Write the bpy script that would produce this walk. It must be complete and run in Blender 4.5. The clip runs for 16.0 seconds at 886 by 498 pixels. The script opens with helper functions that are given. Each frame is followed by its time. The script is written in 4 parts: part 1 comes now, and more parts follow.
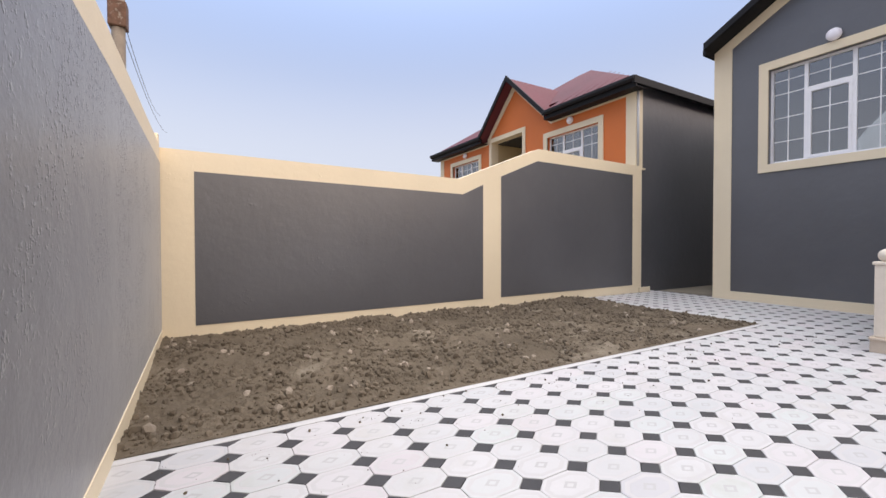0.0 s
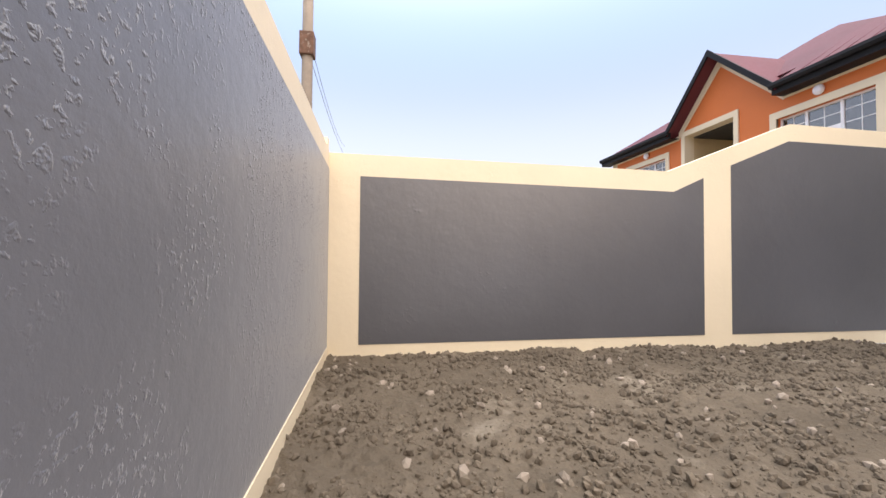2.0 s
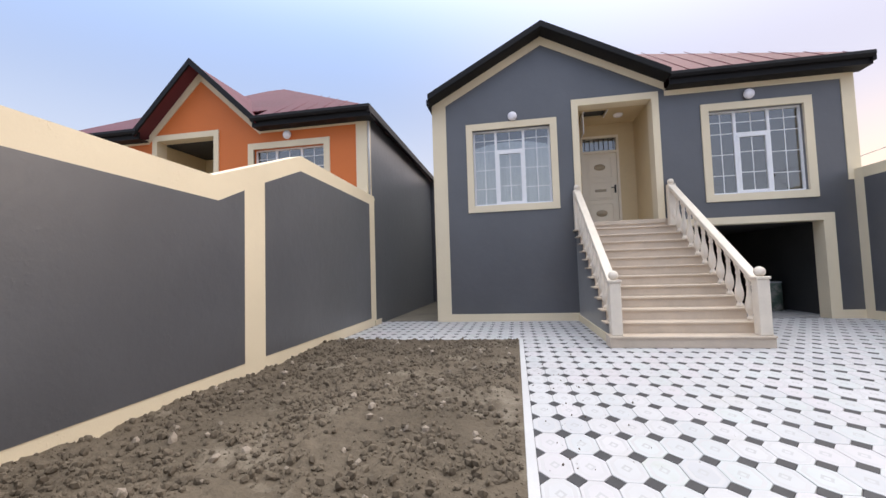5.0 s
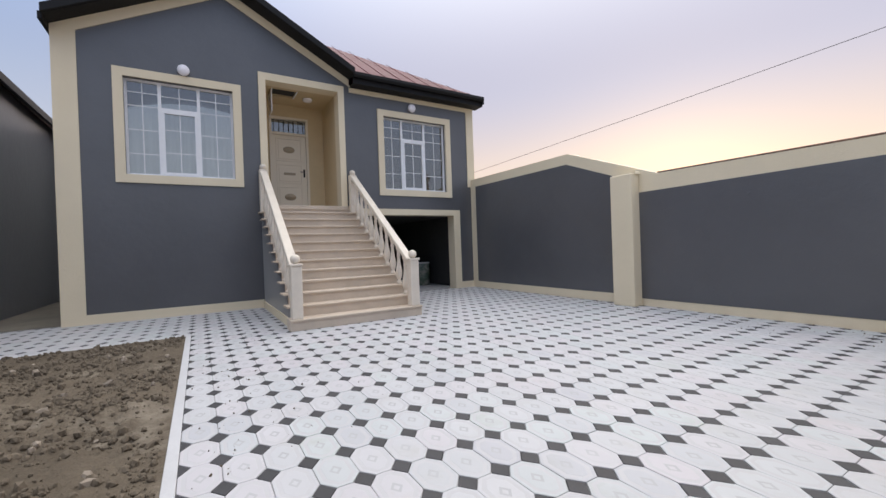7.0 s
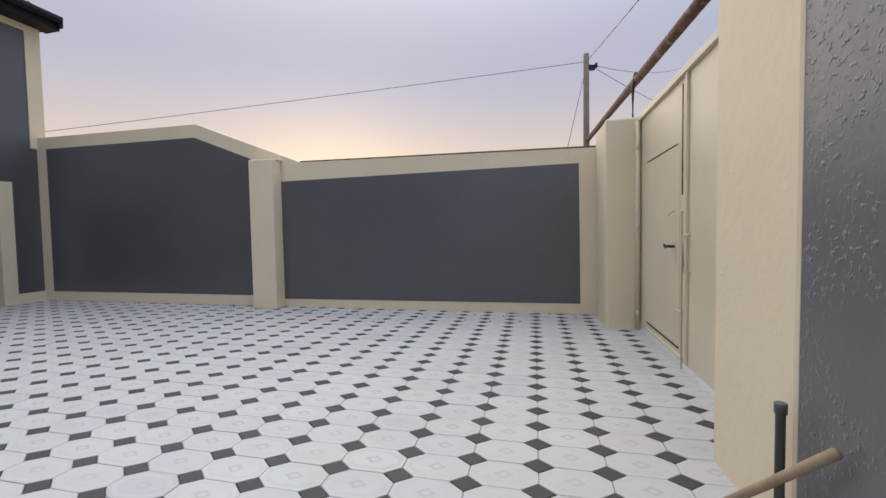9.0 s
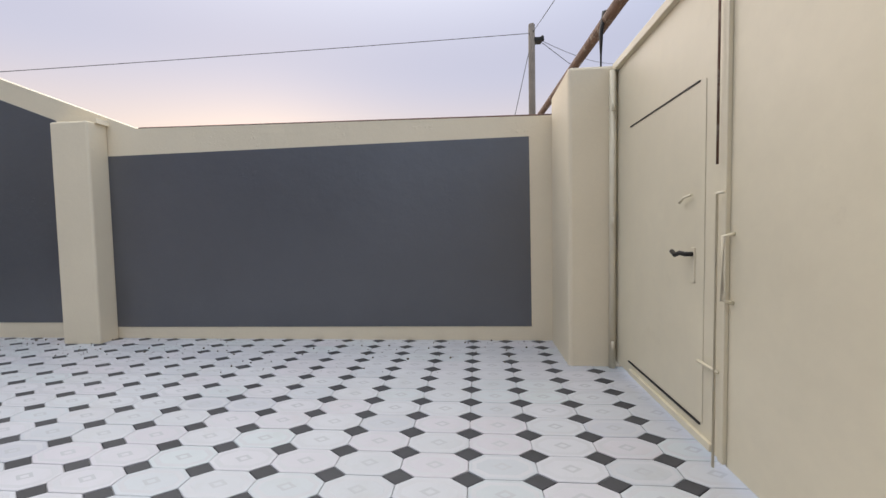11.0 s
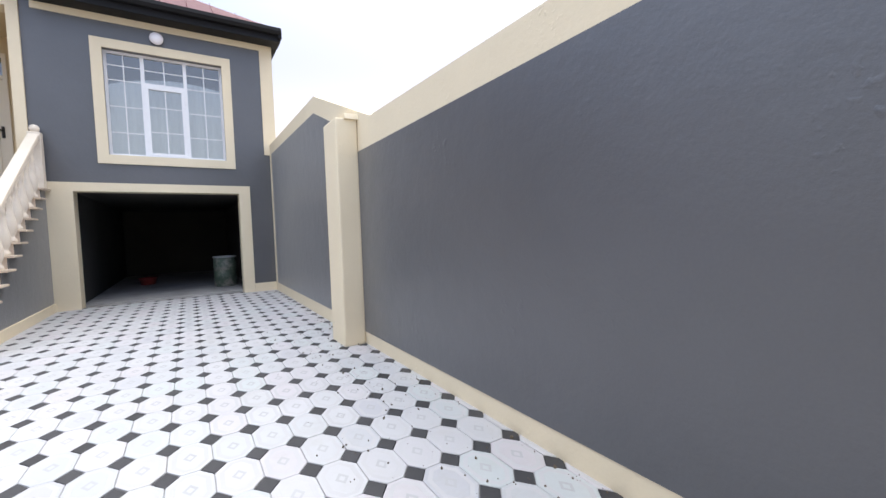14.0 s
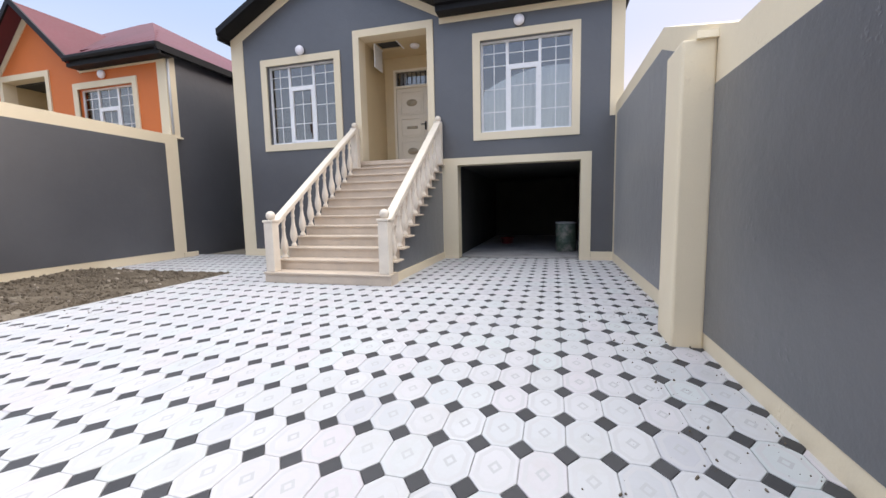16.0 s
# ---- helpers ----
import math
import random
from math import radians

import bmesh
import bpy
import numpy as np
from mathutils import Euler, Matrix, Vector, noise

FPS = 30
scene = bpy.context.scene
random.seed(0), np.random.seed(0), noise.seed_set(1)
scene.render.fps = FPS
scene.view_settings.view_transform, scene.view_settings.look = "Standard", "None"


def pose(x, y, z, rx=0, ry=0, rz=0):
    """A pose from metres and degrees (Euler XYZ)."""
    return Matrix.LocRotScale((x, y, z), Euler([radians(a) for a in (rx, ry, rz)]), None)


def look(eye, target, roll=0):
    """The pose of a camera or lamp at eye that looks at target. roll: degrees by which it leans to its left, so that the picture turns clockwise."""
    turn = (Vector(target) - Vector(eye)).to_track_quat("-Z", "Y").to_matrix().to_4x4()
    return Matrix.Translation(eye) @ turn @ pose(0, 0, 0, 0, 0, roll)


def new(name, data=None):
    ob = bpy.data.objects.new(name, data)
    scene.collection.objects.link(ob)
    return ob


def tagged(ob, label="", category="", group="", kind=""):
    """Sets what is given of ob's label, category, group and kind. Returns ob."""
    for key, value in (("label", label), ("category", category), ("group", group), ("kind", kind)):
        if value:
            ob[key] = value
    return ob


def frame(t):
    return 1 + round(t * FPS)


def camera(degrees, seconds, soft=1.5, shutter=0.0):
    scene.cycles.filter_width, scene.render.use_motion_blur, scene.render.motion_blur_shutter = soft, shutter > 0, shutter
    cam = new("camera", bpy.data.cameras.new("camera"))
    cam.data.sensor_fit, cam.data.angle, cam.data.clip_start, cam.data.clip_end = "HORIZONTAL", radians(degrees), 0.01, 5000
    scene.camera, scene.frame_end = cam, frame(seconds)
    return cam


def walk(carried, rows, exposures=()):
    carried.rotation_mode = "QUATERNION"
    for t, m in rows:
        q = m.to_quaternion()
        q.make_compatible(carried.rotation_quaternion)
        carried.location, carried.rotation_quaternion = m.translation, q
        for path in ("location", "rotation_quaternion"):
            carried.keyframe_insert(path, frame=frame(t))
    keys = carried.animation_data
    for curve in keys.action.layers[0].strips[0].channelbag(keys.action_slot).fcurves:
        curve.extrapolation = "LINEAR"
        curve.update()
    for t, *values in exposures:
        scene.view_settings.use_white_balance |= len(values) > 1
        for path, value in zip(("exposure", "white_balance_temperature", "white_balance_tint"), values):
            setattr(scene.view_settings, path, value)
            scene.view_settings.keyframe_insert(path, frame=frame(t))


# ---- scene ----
cam = camera(95.50, 16.0)
PATH = [
    (0, (6.421, 0.607, 1.276), (4.683, 1.598, 1.244), -0.09),
    (0.5, (6.203, 0.722, 1.254), (4.324, 1.405, 1.198), 0.42),
    (1, (5.917, 0.717, 1.224), (3.976, 1.199, 1.184), 0.52),
    (1.5, (5.516, 0.718, 1.228), (3.546, 1.066, 1.232), 0.44),
    (2, (5.103, 0.695, 1.217), (3.124, 0.982, 1.267), 0.44),
    (2.5, (4.717, 0.618, 1.222), (2.739, 0.905, 1.294), -0.05),
    (3, (4.281, 0.513, 1.231), (2.333, 0.957, 1.317), -1.22),
    (3.5, (3.815, 0.457, 1.275), (1.992, 1.272, 1.376), -2.01),
    (4, (3.524, 0.458, 1.253), (2.048, 1.801, 1.382), -2.70),
    (4.5, (3.479, 0.529, 1.278), (2.576, 2.309, 1.406), -2.19),
    (4.7, (3.414, 0.516, 1.273), (2.749, 2.398, 1.400), -1.95),
    (6.8, (3.621, 0.646, 1.233), (4.526, 2.429, 1.241), -2.00),
    (7, (3.659, 0.651, 1.235), (4.695, 2.362, 1.224), -2.04),
    (7.5, (3.825, 0.666, 1.255), (5.205, 2.112, 1.199), -1.61),
    (8, (4.028, 0.827, 1.224), (5.686, 1.943, 1.148), -1.25),
    (8.5, (4.329, 0.958, 1.236), (6.168, 1.738, 1.147), -1.20),
    (9, (4.683, 1.028, 1.222), (6.631, 1.472, 1.138), -1.01),
    (9.5, (5.107, 1.130, 1.230), (7.095, 1.332, 1.144), -0.86),
    (9.7, (5.248, 1.155, 1.235), (7.241, 1.293, 1.147), -0.99),
    (11.8, (7.118, 0.854, 1.209), (9.092, 1.145, 1.069), -1.34),
    (12, (7.279, 0.891, 1.236), (9.240, 1.248, 1.079), -1.37),
    (12.5, (7.806, 0.777, 1.239), (9.710, 1.368, 1.087), -1.33),
    (13, (8.243, 0.754, 1.242), (10.051, 1.597, 1.096), -1.11),
    (13.5, (8.835, 0.816, 1.255), (10.377, 2.083, 1.120), -1.56),
    (14, (9.133, 0.944, 1.253), (10.197, 2.635, 1.151), -1.89),
    (14.5, (9.329, 1.197, 1.257), (9.818, 3.135, 1.184), -1.41),
    (15, (9.436, 1.375, 1.259), (9.378, 3.372, 1.182), -0.78),
    (15.5, (9.554, 1.456, 1.250), (9.144, 3.409, 1.108), -0.60),
    (16, (9.545, 1.504, 1.221), (9.016, 3.421, 1.009), -1.23),
]
walk(cam, [(t, look(eye, target, roll)) for t, eye, target, roll in PATH],
     [(0, 0.1, 6800, 14), (1.5, 0.45, 6850, 14), (3.5, 0.55, 6850, 14), (4.5, 0.3, 6600, 12), (7, -0.22, 6500, 11), (9, -0.46, 6500, 10), (9.7, -0.42, 6500, 10), (11.8, -0.1, 6400, 10), (12.5, 0.05, 6400, 10), (13.5, 0.55, 6450, 10), (14.5, 0.52, 6500, 11), (16, 0.33, 6550, 11)])

# ---- light ----
world = bpy.data.worlds.new("dusk_sky")
scene.world = world
world.use_nodes = True
wn, wl = world.node_tree.nodes, world.node_tree.links
wn.clear()
sky = wn.new("ShaderNodeTexSky")
sky.sky_type = "NISHITA"
sky.sun_disc = False
sky.sun_elevation = radians(5.0)
sky.sun_rotation = radians(62.0)
sky.air_density, sky.dust_density, sky.ozone_density = 1.0, 1.2, 1.6
wbg, wout = wn.new("ShaderNodeBackground"), wn.new("ShaderNodeOutputWorld")
way = wn.new("ShaderNodeTexCoord")
axes = wn.new("ShaderNodeSeparateXYZ")
wl.new(way.outputs["Generated"], axes.inputs[0])


def sky_ramp(fac, stops):
    n = wn.new("ShaderNodeValToRGB")
    n.color_ramp.interpolation = "EASE"
    e = n.color_ramp.elements
    while len(e) < len(stops):
        e.new(0.5)
    for q, (at, c) in zip(e, stops):
        q.position, q.color = at, (*c, 1)
    wl.new(fac, n.inputs[0])
    return n.outputs[0]


# twilight: pale blue away from the afterglow, peach towards it, brighter overhead
cool = sky_ramp(axes.outputs[2], [(0.0, (0.72, 0.72, 0.77)), (0.18, (0.58, 0.64, 0.78)), (0.5, (0.37, 0.49, 0.77)), (0.85, (0.95, 0.97, 1.0))])
warm = sky_ramp(axes.outputs[2], [(0.0, (1.0, 0.76, 0.50)), (0.10, (1.0, 0.78, 0.64)), (0.36, (0.65, 0.64, 0.78)), (0.85, (0.95, 1.0, 1.0))])
toward = wn.new("ShaderNodeVectorMath")
toward.operation = "DOT_PRODUCT"
wl.new(way.outputs["Generated"], toward.inputs[0])
toward.inputs[1].default_value = (0.90, 0.43, 0.0)
side = sky_ramp(toward.outputs["Value"], [(0.0, (0, 0, 0)), (0.85, (1, 1, 1))])
blend = wn.new("ShaderNodeMix")
blend.data_type = "RGBA"
wl.new(side, blend.inputs[0])
wl.new(cool, blend.inputs[6])
wl.new(warm, blend.inputs[7])
gain = wn.new("ShaderNodeMix")
gain.data_type, gain.blend_type = "RGBA", "ADD"
gain.inputs[0].default_value = 0.03
wl.new(blend.outputs[2], gain.inputs[6])
wl.new(sky.outputs[0], gain.inputs[7])
lift = wn.new("ShaderNodeMapRange")
lift.interpolation_type = "SMOOTHSTEP"
lift.inputs[1].default_value, lift.inputs[2].default_value = 0.35, 1.0
lift.inputs[3].default_value, lift.inputs[4].default_value = 1.0, 2.7
wl.new(axes.outputs[2], lift.inputs[0])
wl.new(lift.outputs[0], wbg.inputs[1])
wl.new(gain.outputs[2], wbg.inputs[0])
wl.new(wbg.outputs[0], wout.inputs[0])
sun_data = bpy.data.lights.new("sun", "SUN")
sun_data.energy, sun_data.angle, sun_data.color = 2.1, radians(75), (1.0, 0.86, 0.72)
sun = new("sun", sun_data)
sun.matrix_world = look((24, 15, 22), (0, 0, 0))


# ---- materials ----
def ramp(nt, fac, stops):
    n = nt.nodes.new("ShaderNodeValToRGB")
    e = n.color_ramp.elements
    while len(e) < len(stops):
        e.new(0.5)
    for k, (p, c) in zip(e, stops):
        k.position, k.color = p, (*c, 1)
    nt.links.new(fac, n.inputs[0])
    return n.outputs[0]


def tex(nt, kind, scale, detail=4.0, rough=0.6):
    n = nt.nodes.new(kind)
    n.inputs["Scale"].default_value = scale
    if kind == "ShaderNodeTexNoise":
        n.inputs["Detail"].default_value, n.inputs["Roughness"].default_value = detail, rough
    g = nt.nodes.new("ShaderNodeNewGeometry")
    nt.links.new(g.outputs["Position"], n.inputs["Vector"])
    return n


def mixc(nt, fac, a, b, mode="MIX"):
    n = nt.nodes.new("ShaderNodeMix")
    n.data_type, n.blend_type = "RGBA", mode
    for sock, v in ((n.inputs[0], fac), (n.inputs[6], a), (n.inputs[7], b)):
        if isinstance(v, (int, float)):
            sock.default_value = v
        elif isinstance(v, tuple):
            sock.default_value = (*v, 1)
        else:
            nt.links.new(v, sock)
    return n.outputs[2]


def bump(nt, height, strength, distance, under=None):
    n = nt.nodes.new("ShaderNodeBump")
    n.inputs["Strength"].default_value, n.inputs["Distance"].default_value = strength, distance
    nt.links.new(height, n.inputs["Height"])
    if under:
        nt.links.new(under, n.inputs["Normal"])
    return n.outputs[0]


def surface(name, colour, var=0.08, rough=0.7, metal=0.0, big=0.7, fine=40.0, bumps=0.3, depth=0.004, spec=0.5, stain=None, stain_at=(0.55, 0.75), stain_scale=1.3, rand=0.0):
    """A painted, stone or metal surface: colour that varies at two scales, fine relief and stains."""
    m = bpy.data.materials.new(name)
    m.use_nodes = True
    nt = m.node_tree
    b = nt.nodes["Principled BSDF"]
    lo, hi = tuple(c * (1 - var) for c in colour), tuple(min(1, c * (1 + var)) for c in colour)
    n1, n2 = tex(nt, "ShaderNodeTexNoise", big), tex(nt, "ShaderNodeTexNoise", fine)
    c = ramp(nt, n1.outputs[0], [(0.3, lo), (0.7, hi)])
    c2 = ramp(nt, n2.outputs[0], [(0.3, (1 - var * 0.8,) * 3), (0.7, (1.0,) * 3)])
    c = mixc(nt, 1.0, c, c2, "MULTIPLY")
    if stain:
        s = tex(nt, "ShaderNodeTexNoise", stain_scale, 8.0, 0.7)
        f = ramp(nt, s.outputs[0], [(stain_at[0], (0, 0, 0)), (stain_at[1], (1, 1, 1))])
        c = mixc(nt, f, c, stain)
    if rand:
        o = nt.nodes.new("ShaderNodeObjectInfo")
        c = mixc(nt, rand, c, ramp(nt, o.outputs["Random"], [(0.0, tuple(x * 0.55 for x in colour)), (0.5, colour), (1.0, tuple(min(1, x * 1.3) for x in colour))]))
    nt.links.new(c, b.inputs["Base Color"])
    r = ramp(nt, n2.outputs[0], [(0.2, (max(0.02, rough - 0.08),) * 3), (0.8, (min(1, rough + 0.08),) * 3)])
    nt.links.new(r, b.inputs["Roughness"])
    b.inputs["Metallic"].default_value = metal
    b.inputs["Specular IOR Level"].default_value = spec
    if bumps:
        nrm = bump(nt, n2.outputs[0], bumps, depth)
        nt.links.new(nrm, b.inputs["Normal"])
    return m


def stucco(name, colour, var=0.06, lumps=0.5, rough=0.62, spec=0.35, sheen=0.0, flecks=24.0, gate_at=0.55):
    """Brush-painted render with a fine grain, sparse lumps and trowel waves."""
    m = surface(name, colour, var, rough, fine=70, bumps=0.22, depth=0.004, spec=spec)
    nt = m.node_tree
    b = nt.nodes["Principled BSDF"]
    v = tex(nt, "ShaderNodeTexNoise", flecks, 2.5, 0.55)
    v.inputs["Distortion"].default_value = 0.15
    keep = tex(nt, "ShaderNodeTexNoise", 1.6, 3.0)
    blob = ramp(nt, v.outputs[0], [(0.56, (0, 0, 0)), (0.70, (0.9, 0.9, 0.9)), (0.85, (1, 1, 1))])
    gate = ramp(nt, keep.outputs[0], [(gate_at, (0, 0, 0)), (gate_at + 0.14, (1, 1, 1))])
    h = mixc(nt, 1.0, blob, gate, "MULTIPLY")
    wave = tex(nt, "ShaderNodeTexNoise", 5.0, 3.0)
    old = b.inputs["Normal"].links[0].from_socket
    n1 = bump(nt, wave.outputs[0], 0.25, 0.02, old)
    nt.links.new(bump(nt, h, lumps, 0.008, n1), b.inputs["Normal"])
    b.inputs["Sheen Weight"].default_value, b.inputs["Sheen Roughness"].default_value = sheen, 0.35
    return m


M_GREY = stucco("grey_render", (0.080, 0.082, 0.092), 0.12, 0.35, 0.38, 1.0, 0.30, 20.0, 0.6)
M_LUMPY = stucco("lumpy_grey_render", (0.112, 0.114, 0.127), 0.10, 0.7, 0.42, 0.8, 0.30, 38.0, 0.44)
for nd in M_LUMPY.node_tree.nodes:
    if nd.type == "BUMP":
        nd.inputs["Distance"].default_value *= 1.15
M_CREAM = stucco("cream_render", (0.74, 0.64, 0.47), 0.04, 0.5)
M_ORANGE = stucco("orange_render", (0.62, 0.17, 0.045), 0.05, 0.2)
M_TAN = surface("tan_plaster", (0.60, 0.47, 0.28), 0.07, 0.6, fine=25)
# near-black: the unlit garage's shade is put into this plaster colour
M_GARAGE = surface("shaded_plaster", (0.05, 0.048, 0.046), 0.2, 0.9, fine=20)
M_STONE = surface("stair_stone", (0.60, 0.50, 0.40), 0.10, 0.42, big=2.5, fine=60, bumps=0.15, depth=0.002)
M_BALUSTER = surface("cast_stone", (0.72, 0.64, 0.54), 0.06, 0.5, big=4, fine=50, bumps=0.15, depth=0.002)
M_ROOF = surface("maroon_sheet", (0.125, 0.030, 0.040), 0.12, 0.6, fine=15, bumps=0.1, spec=0.25)
M_FASCIA = surface("black_sheet", (0.010, 0.010, 0.012), 0.2, 0.55, fine=20, bumps=0.1, spec=0.2)
M_PVC = surface("white_pvc", (0.82, 0.82, 0.84), 0.02, 0.3, fine=20, bumps=0.0)
M_CURTAIN = surface("white_net", (0.84, 0.84, 0.84), 0.08, 0.9, big=3, fine=80, bumps=0.2)
M_LAMP = surface("opal_glass", (0.86, 0.84, 0.90), 0.02, 0.25, fine=10, bumps=0.0)
M_DOOR = surface("cream_door", (0.74, 0.66, 0.53), 0.04, 0.35, fine=30, bumps=0.1)
M_GOLD = surface("antique_relief", (0.40, 0.33, 0.23), 0.2, 0.5, fine=60, bumps=0.3)
M_DARK = surface("dark_iron", (0.03, 0.028, 0.026), 0.2, 0.5, metal=0.6, fine=60)
M_RUST = surface("rusty_pipe", (0.14, 0.075, 0.05), 0.3, 0.75, metal=0.3, big=8, fine=70, stain=(0.28, 0.24, 0.2), stain_at=(0.55, 0.65), stain_scale=9)
M_GATE = surface("cream_gate_paint", (0.66, 0.59, 0.44), 0.05, 0.42, big=1.2, fine=12, bumps=0.12, depth=0.006, stain=(0.52, 0.45, 0.33), stain_at=(0.62, 0.85))
M_POLE = surface("weathered_pole", (0.27, 0.23, 0.19), 0.2, 0.85, big=3, fine=40)
M_WIRE = surface("black_cable", (0.03, 0.03, 0.035), 0.1, 0.6, fine=10, bumps=0.0)
M_PVCPIPE = surface("grey_pipe", (0.09, 0.095, 0.10), 0.1, 0.45, fine=30, bumps=0.1)
M_WOOD = surface("old_timber", (0.34, 0.26, 0.17), 0.2, 0.8, big=4, fine=50)
M_EARTH = surface("clay_soil", (0.135, 0.110, 0.083), 0.22, 0.95, big=0.9, fine=35, bumps=0.8, depth=0.02, spec=0.1, stain=(0.26, 0.225, 0.18), stain_at=(0.54, 0.72), stain_scale=1.0)
M_CLOD = surface("soil_clod", (0.150, 0.123, 0.094), 0.25, 0.95, big=3, fine=60, bumps=0.6, depth=0.006, spec=0.1)
M_ROCK = surface("pale_stone", (0.29, 0.245, 0.20), 0.25, 0.9, big=4, fine=60, bumps=0.5, depth=0.006, spec=0.2, rand=0.6)
M_BED = surface("joint_sand", (0.36, 0.35, 0.35), 0.2, 0.95, fine=60, stain=(0.16, 0.15, 0.14), stain_at=(0.5, 0.8))
M_FIELD = surface("bare_ground", (0.22, 0.19, 0.15), 0.2, 0.95, fine=8)
M_TILE = surface("white_paver", (0.48, 0.48, 0.50), 0.05, 0.5, big=0.9, fine=55, bumps=0.15, depth=0.002, stain=(0.42, 0.41, 0.40), stain_at=(0.52, 0.78), stain_scale=2.2)
M_RING = surface("paver_relief", (0.40, 0.40, 0.415), 0.06, 0.6, big=1.5, fine=60, bumps=0.15, depth=0.002)
M_INNER = surface("paver_band", (0.455, 0.452, 0.468), 0.05, 0.55, big=1.5, fine=60, bumps=0.15, depth=0.002)
M_DIAMOND = surface("charcoal_paver", (0.040, 0.040, 0.045), 0.30, 0.6, big=2.5, fine=60, bumps=0.2, depth=0.002, rand=0.35)
M_KERB = surface("white_edging", (0.50, 0.50, 0.515), 0.08, 0.7, fine=40)
M_DRUM = surface("green_drum", (0.09, 0.13, 0.095), 0.25, 0.5, fine=20, stain=(0.26, 0.25, 0.22), stain_at=(0.5, 0.6), stain_scale=3)
M_RED = surface("red_plastic", (0.32, 0.05, 0.05), 0.2, 0.5, fine=20)


def tinted(m):
    """Pavers of slightly different casts: bluish, pinkish, greenish."""
    nt = m.node_tree
    b = nt.nodes["Principled BSDF"]
    old = b.inputs["Base Color"].links[0].from_socket
    g, o = nt.nodes.new("ShaderNodeNewGeometry"), nt.nodes.new("ShaderNodeObjectInfo")
    add = nt.nodes.new("ShaderNodeMath")
    add.operation = "ADD"
    nt.links.new(g.outputs["Random Per Island"], add.inputs[0])
    nt.links.new(o.outputs["Random"], add.inputs[1])
    fr = nt.nodes.new("ShaderNodeMath")
    fr.operation = "FRACT"
    nt.links.new(add.outputs[0], fr.inputs[0])
    c = ramp(nt, fr.outputs[0], [(0.0, (0.93, 0.95, 0.95)), (0.3, (1, 1, 1)), (0.55, (1.0, 0.95, 0.97)), (0.8, (0.94, 1.0, 0.98)), (1.0, (0.88, 0.88, 0.91))])
    nt.links.new(mixc(nt, 1.0, old, c, "MULTIPLY"), b.inputs["Base Color"])


tinted(M_TILE)
M_GLASS = bpy.data.materials.new("window_glass")
M_GLASS.use_nodes = True
gn = M_GLASS.node_tree
gn.nodes.clear()
g_out, g_mix, g_tr, g_gl, g_fr = (gn.nodes.new(k) for k in ("ShaderNodeOutputMaterial", "ShaderNodeMixShader", "ShaderNodeBsdfTransparent", "ShaderNodeBsdfGlossy", "ShaderNodeFresnel"))
g_tr.inputs[0].default_value = (0.93, 0.96, 0.95, 1)
g_gl.inputs["Roughness"].default_value = 0.015
g_fr.inputs[0].default_value = 3.3
for a, c in ((g_fr.outputs[0], g_mix.inputs[0]), (g_tr.outputs[0], g_mix.inputs[1]), (g_gl.outputs[0], g_mix.inputs[2]), (g_mix.outputs[0], g_out.inputs[0])):
    gn.links.new(a, c)


# ---- mesh helpers ----
def mesh_of(name, bm, *mats):
    bmesh.ops.recalc_face_normals(bm, faces=bm.faces)
    me = bpy.data.meshes.new(name)
    bm.to_mesh(me)
    bm.free()
    for m in mats:
        me.materials.append(m)
    return me


def part(name, bm, material, parent, label=""):
    ob = new(name, mesh_of(name, bm, material))
    ob.parent = parent
    return tagged(ob, label)


def solid(name, bm, material, label="", category="", group="", kind=""):
    return tagged(new(name, mesh_of(name, bm, material)), label, category, group, kind)


def thing(name, label, category, at=(0, 0, 0), group="", kind=""):
    ob = tagged(new(name), label, category, group, kind)
    ob.empty_display_size = 0.1
    ob.location = at
    return ob


def box(bm, x0, x1, y0, y1, z0, z1, bevel=0.0):
    r = bmesh.ops.create_cube(bm, size=1, matrix=Matrix.Translation(((x0 + x1) / 2, (y0 + y1) / 2, (z0 + z1) / 2)) @ Matrix.Diagonal((abs(x1 - x0), abs(y1 - y0), abs(z1 - z0), 1)))
    if bevel:
        edges = {e for v in r["verts"] for e in v.link_edges}
        bmesh.ops.bevel(bm, geom=list(edges), offset=bevel, segments=2, affect="EDGES", profile=0.5)
    return bm


def boxed(*a, **k):
    return box(bmesh.new(), *a, **k)


def prism(bm, poly, axis, a, b):
    """A polygon in the plane across axis ('x': y,z; 'y': x,z; 'z': x,y), drawn out from a to b."""
    put = {"x": lambda u, v, w: (w, u, v), "y": lambda u, v, w: (u, w, v), "z": lambda u, v, w: (u, v, w)}[axis]
    lo = [bm.verts.new(put(u, v, a)) for u, v in poly]
    hi = [bm.verts.new(put(u, v, b)) for u, v in poly]
    bm.faces.new(lo)
    bm.faces.new(hi[::-1])
    for i in range(len(poly)):
        j = (i + 1) % len(poly)
        bm.faces.new((lo[i], hi[i], hi[j], lo[j]))
    return bm


def prismed(*a):
    return prism(bmesh.new(), *a)


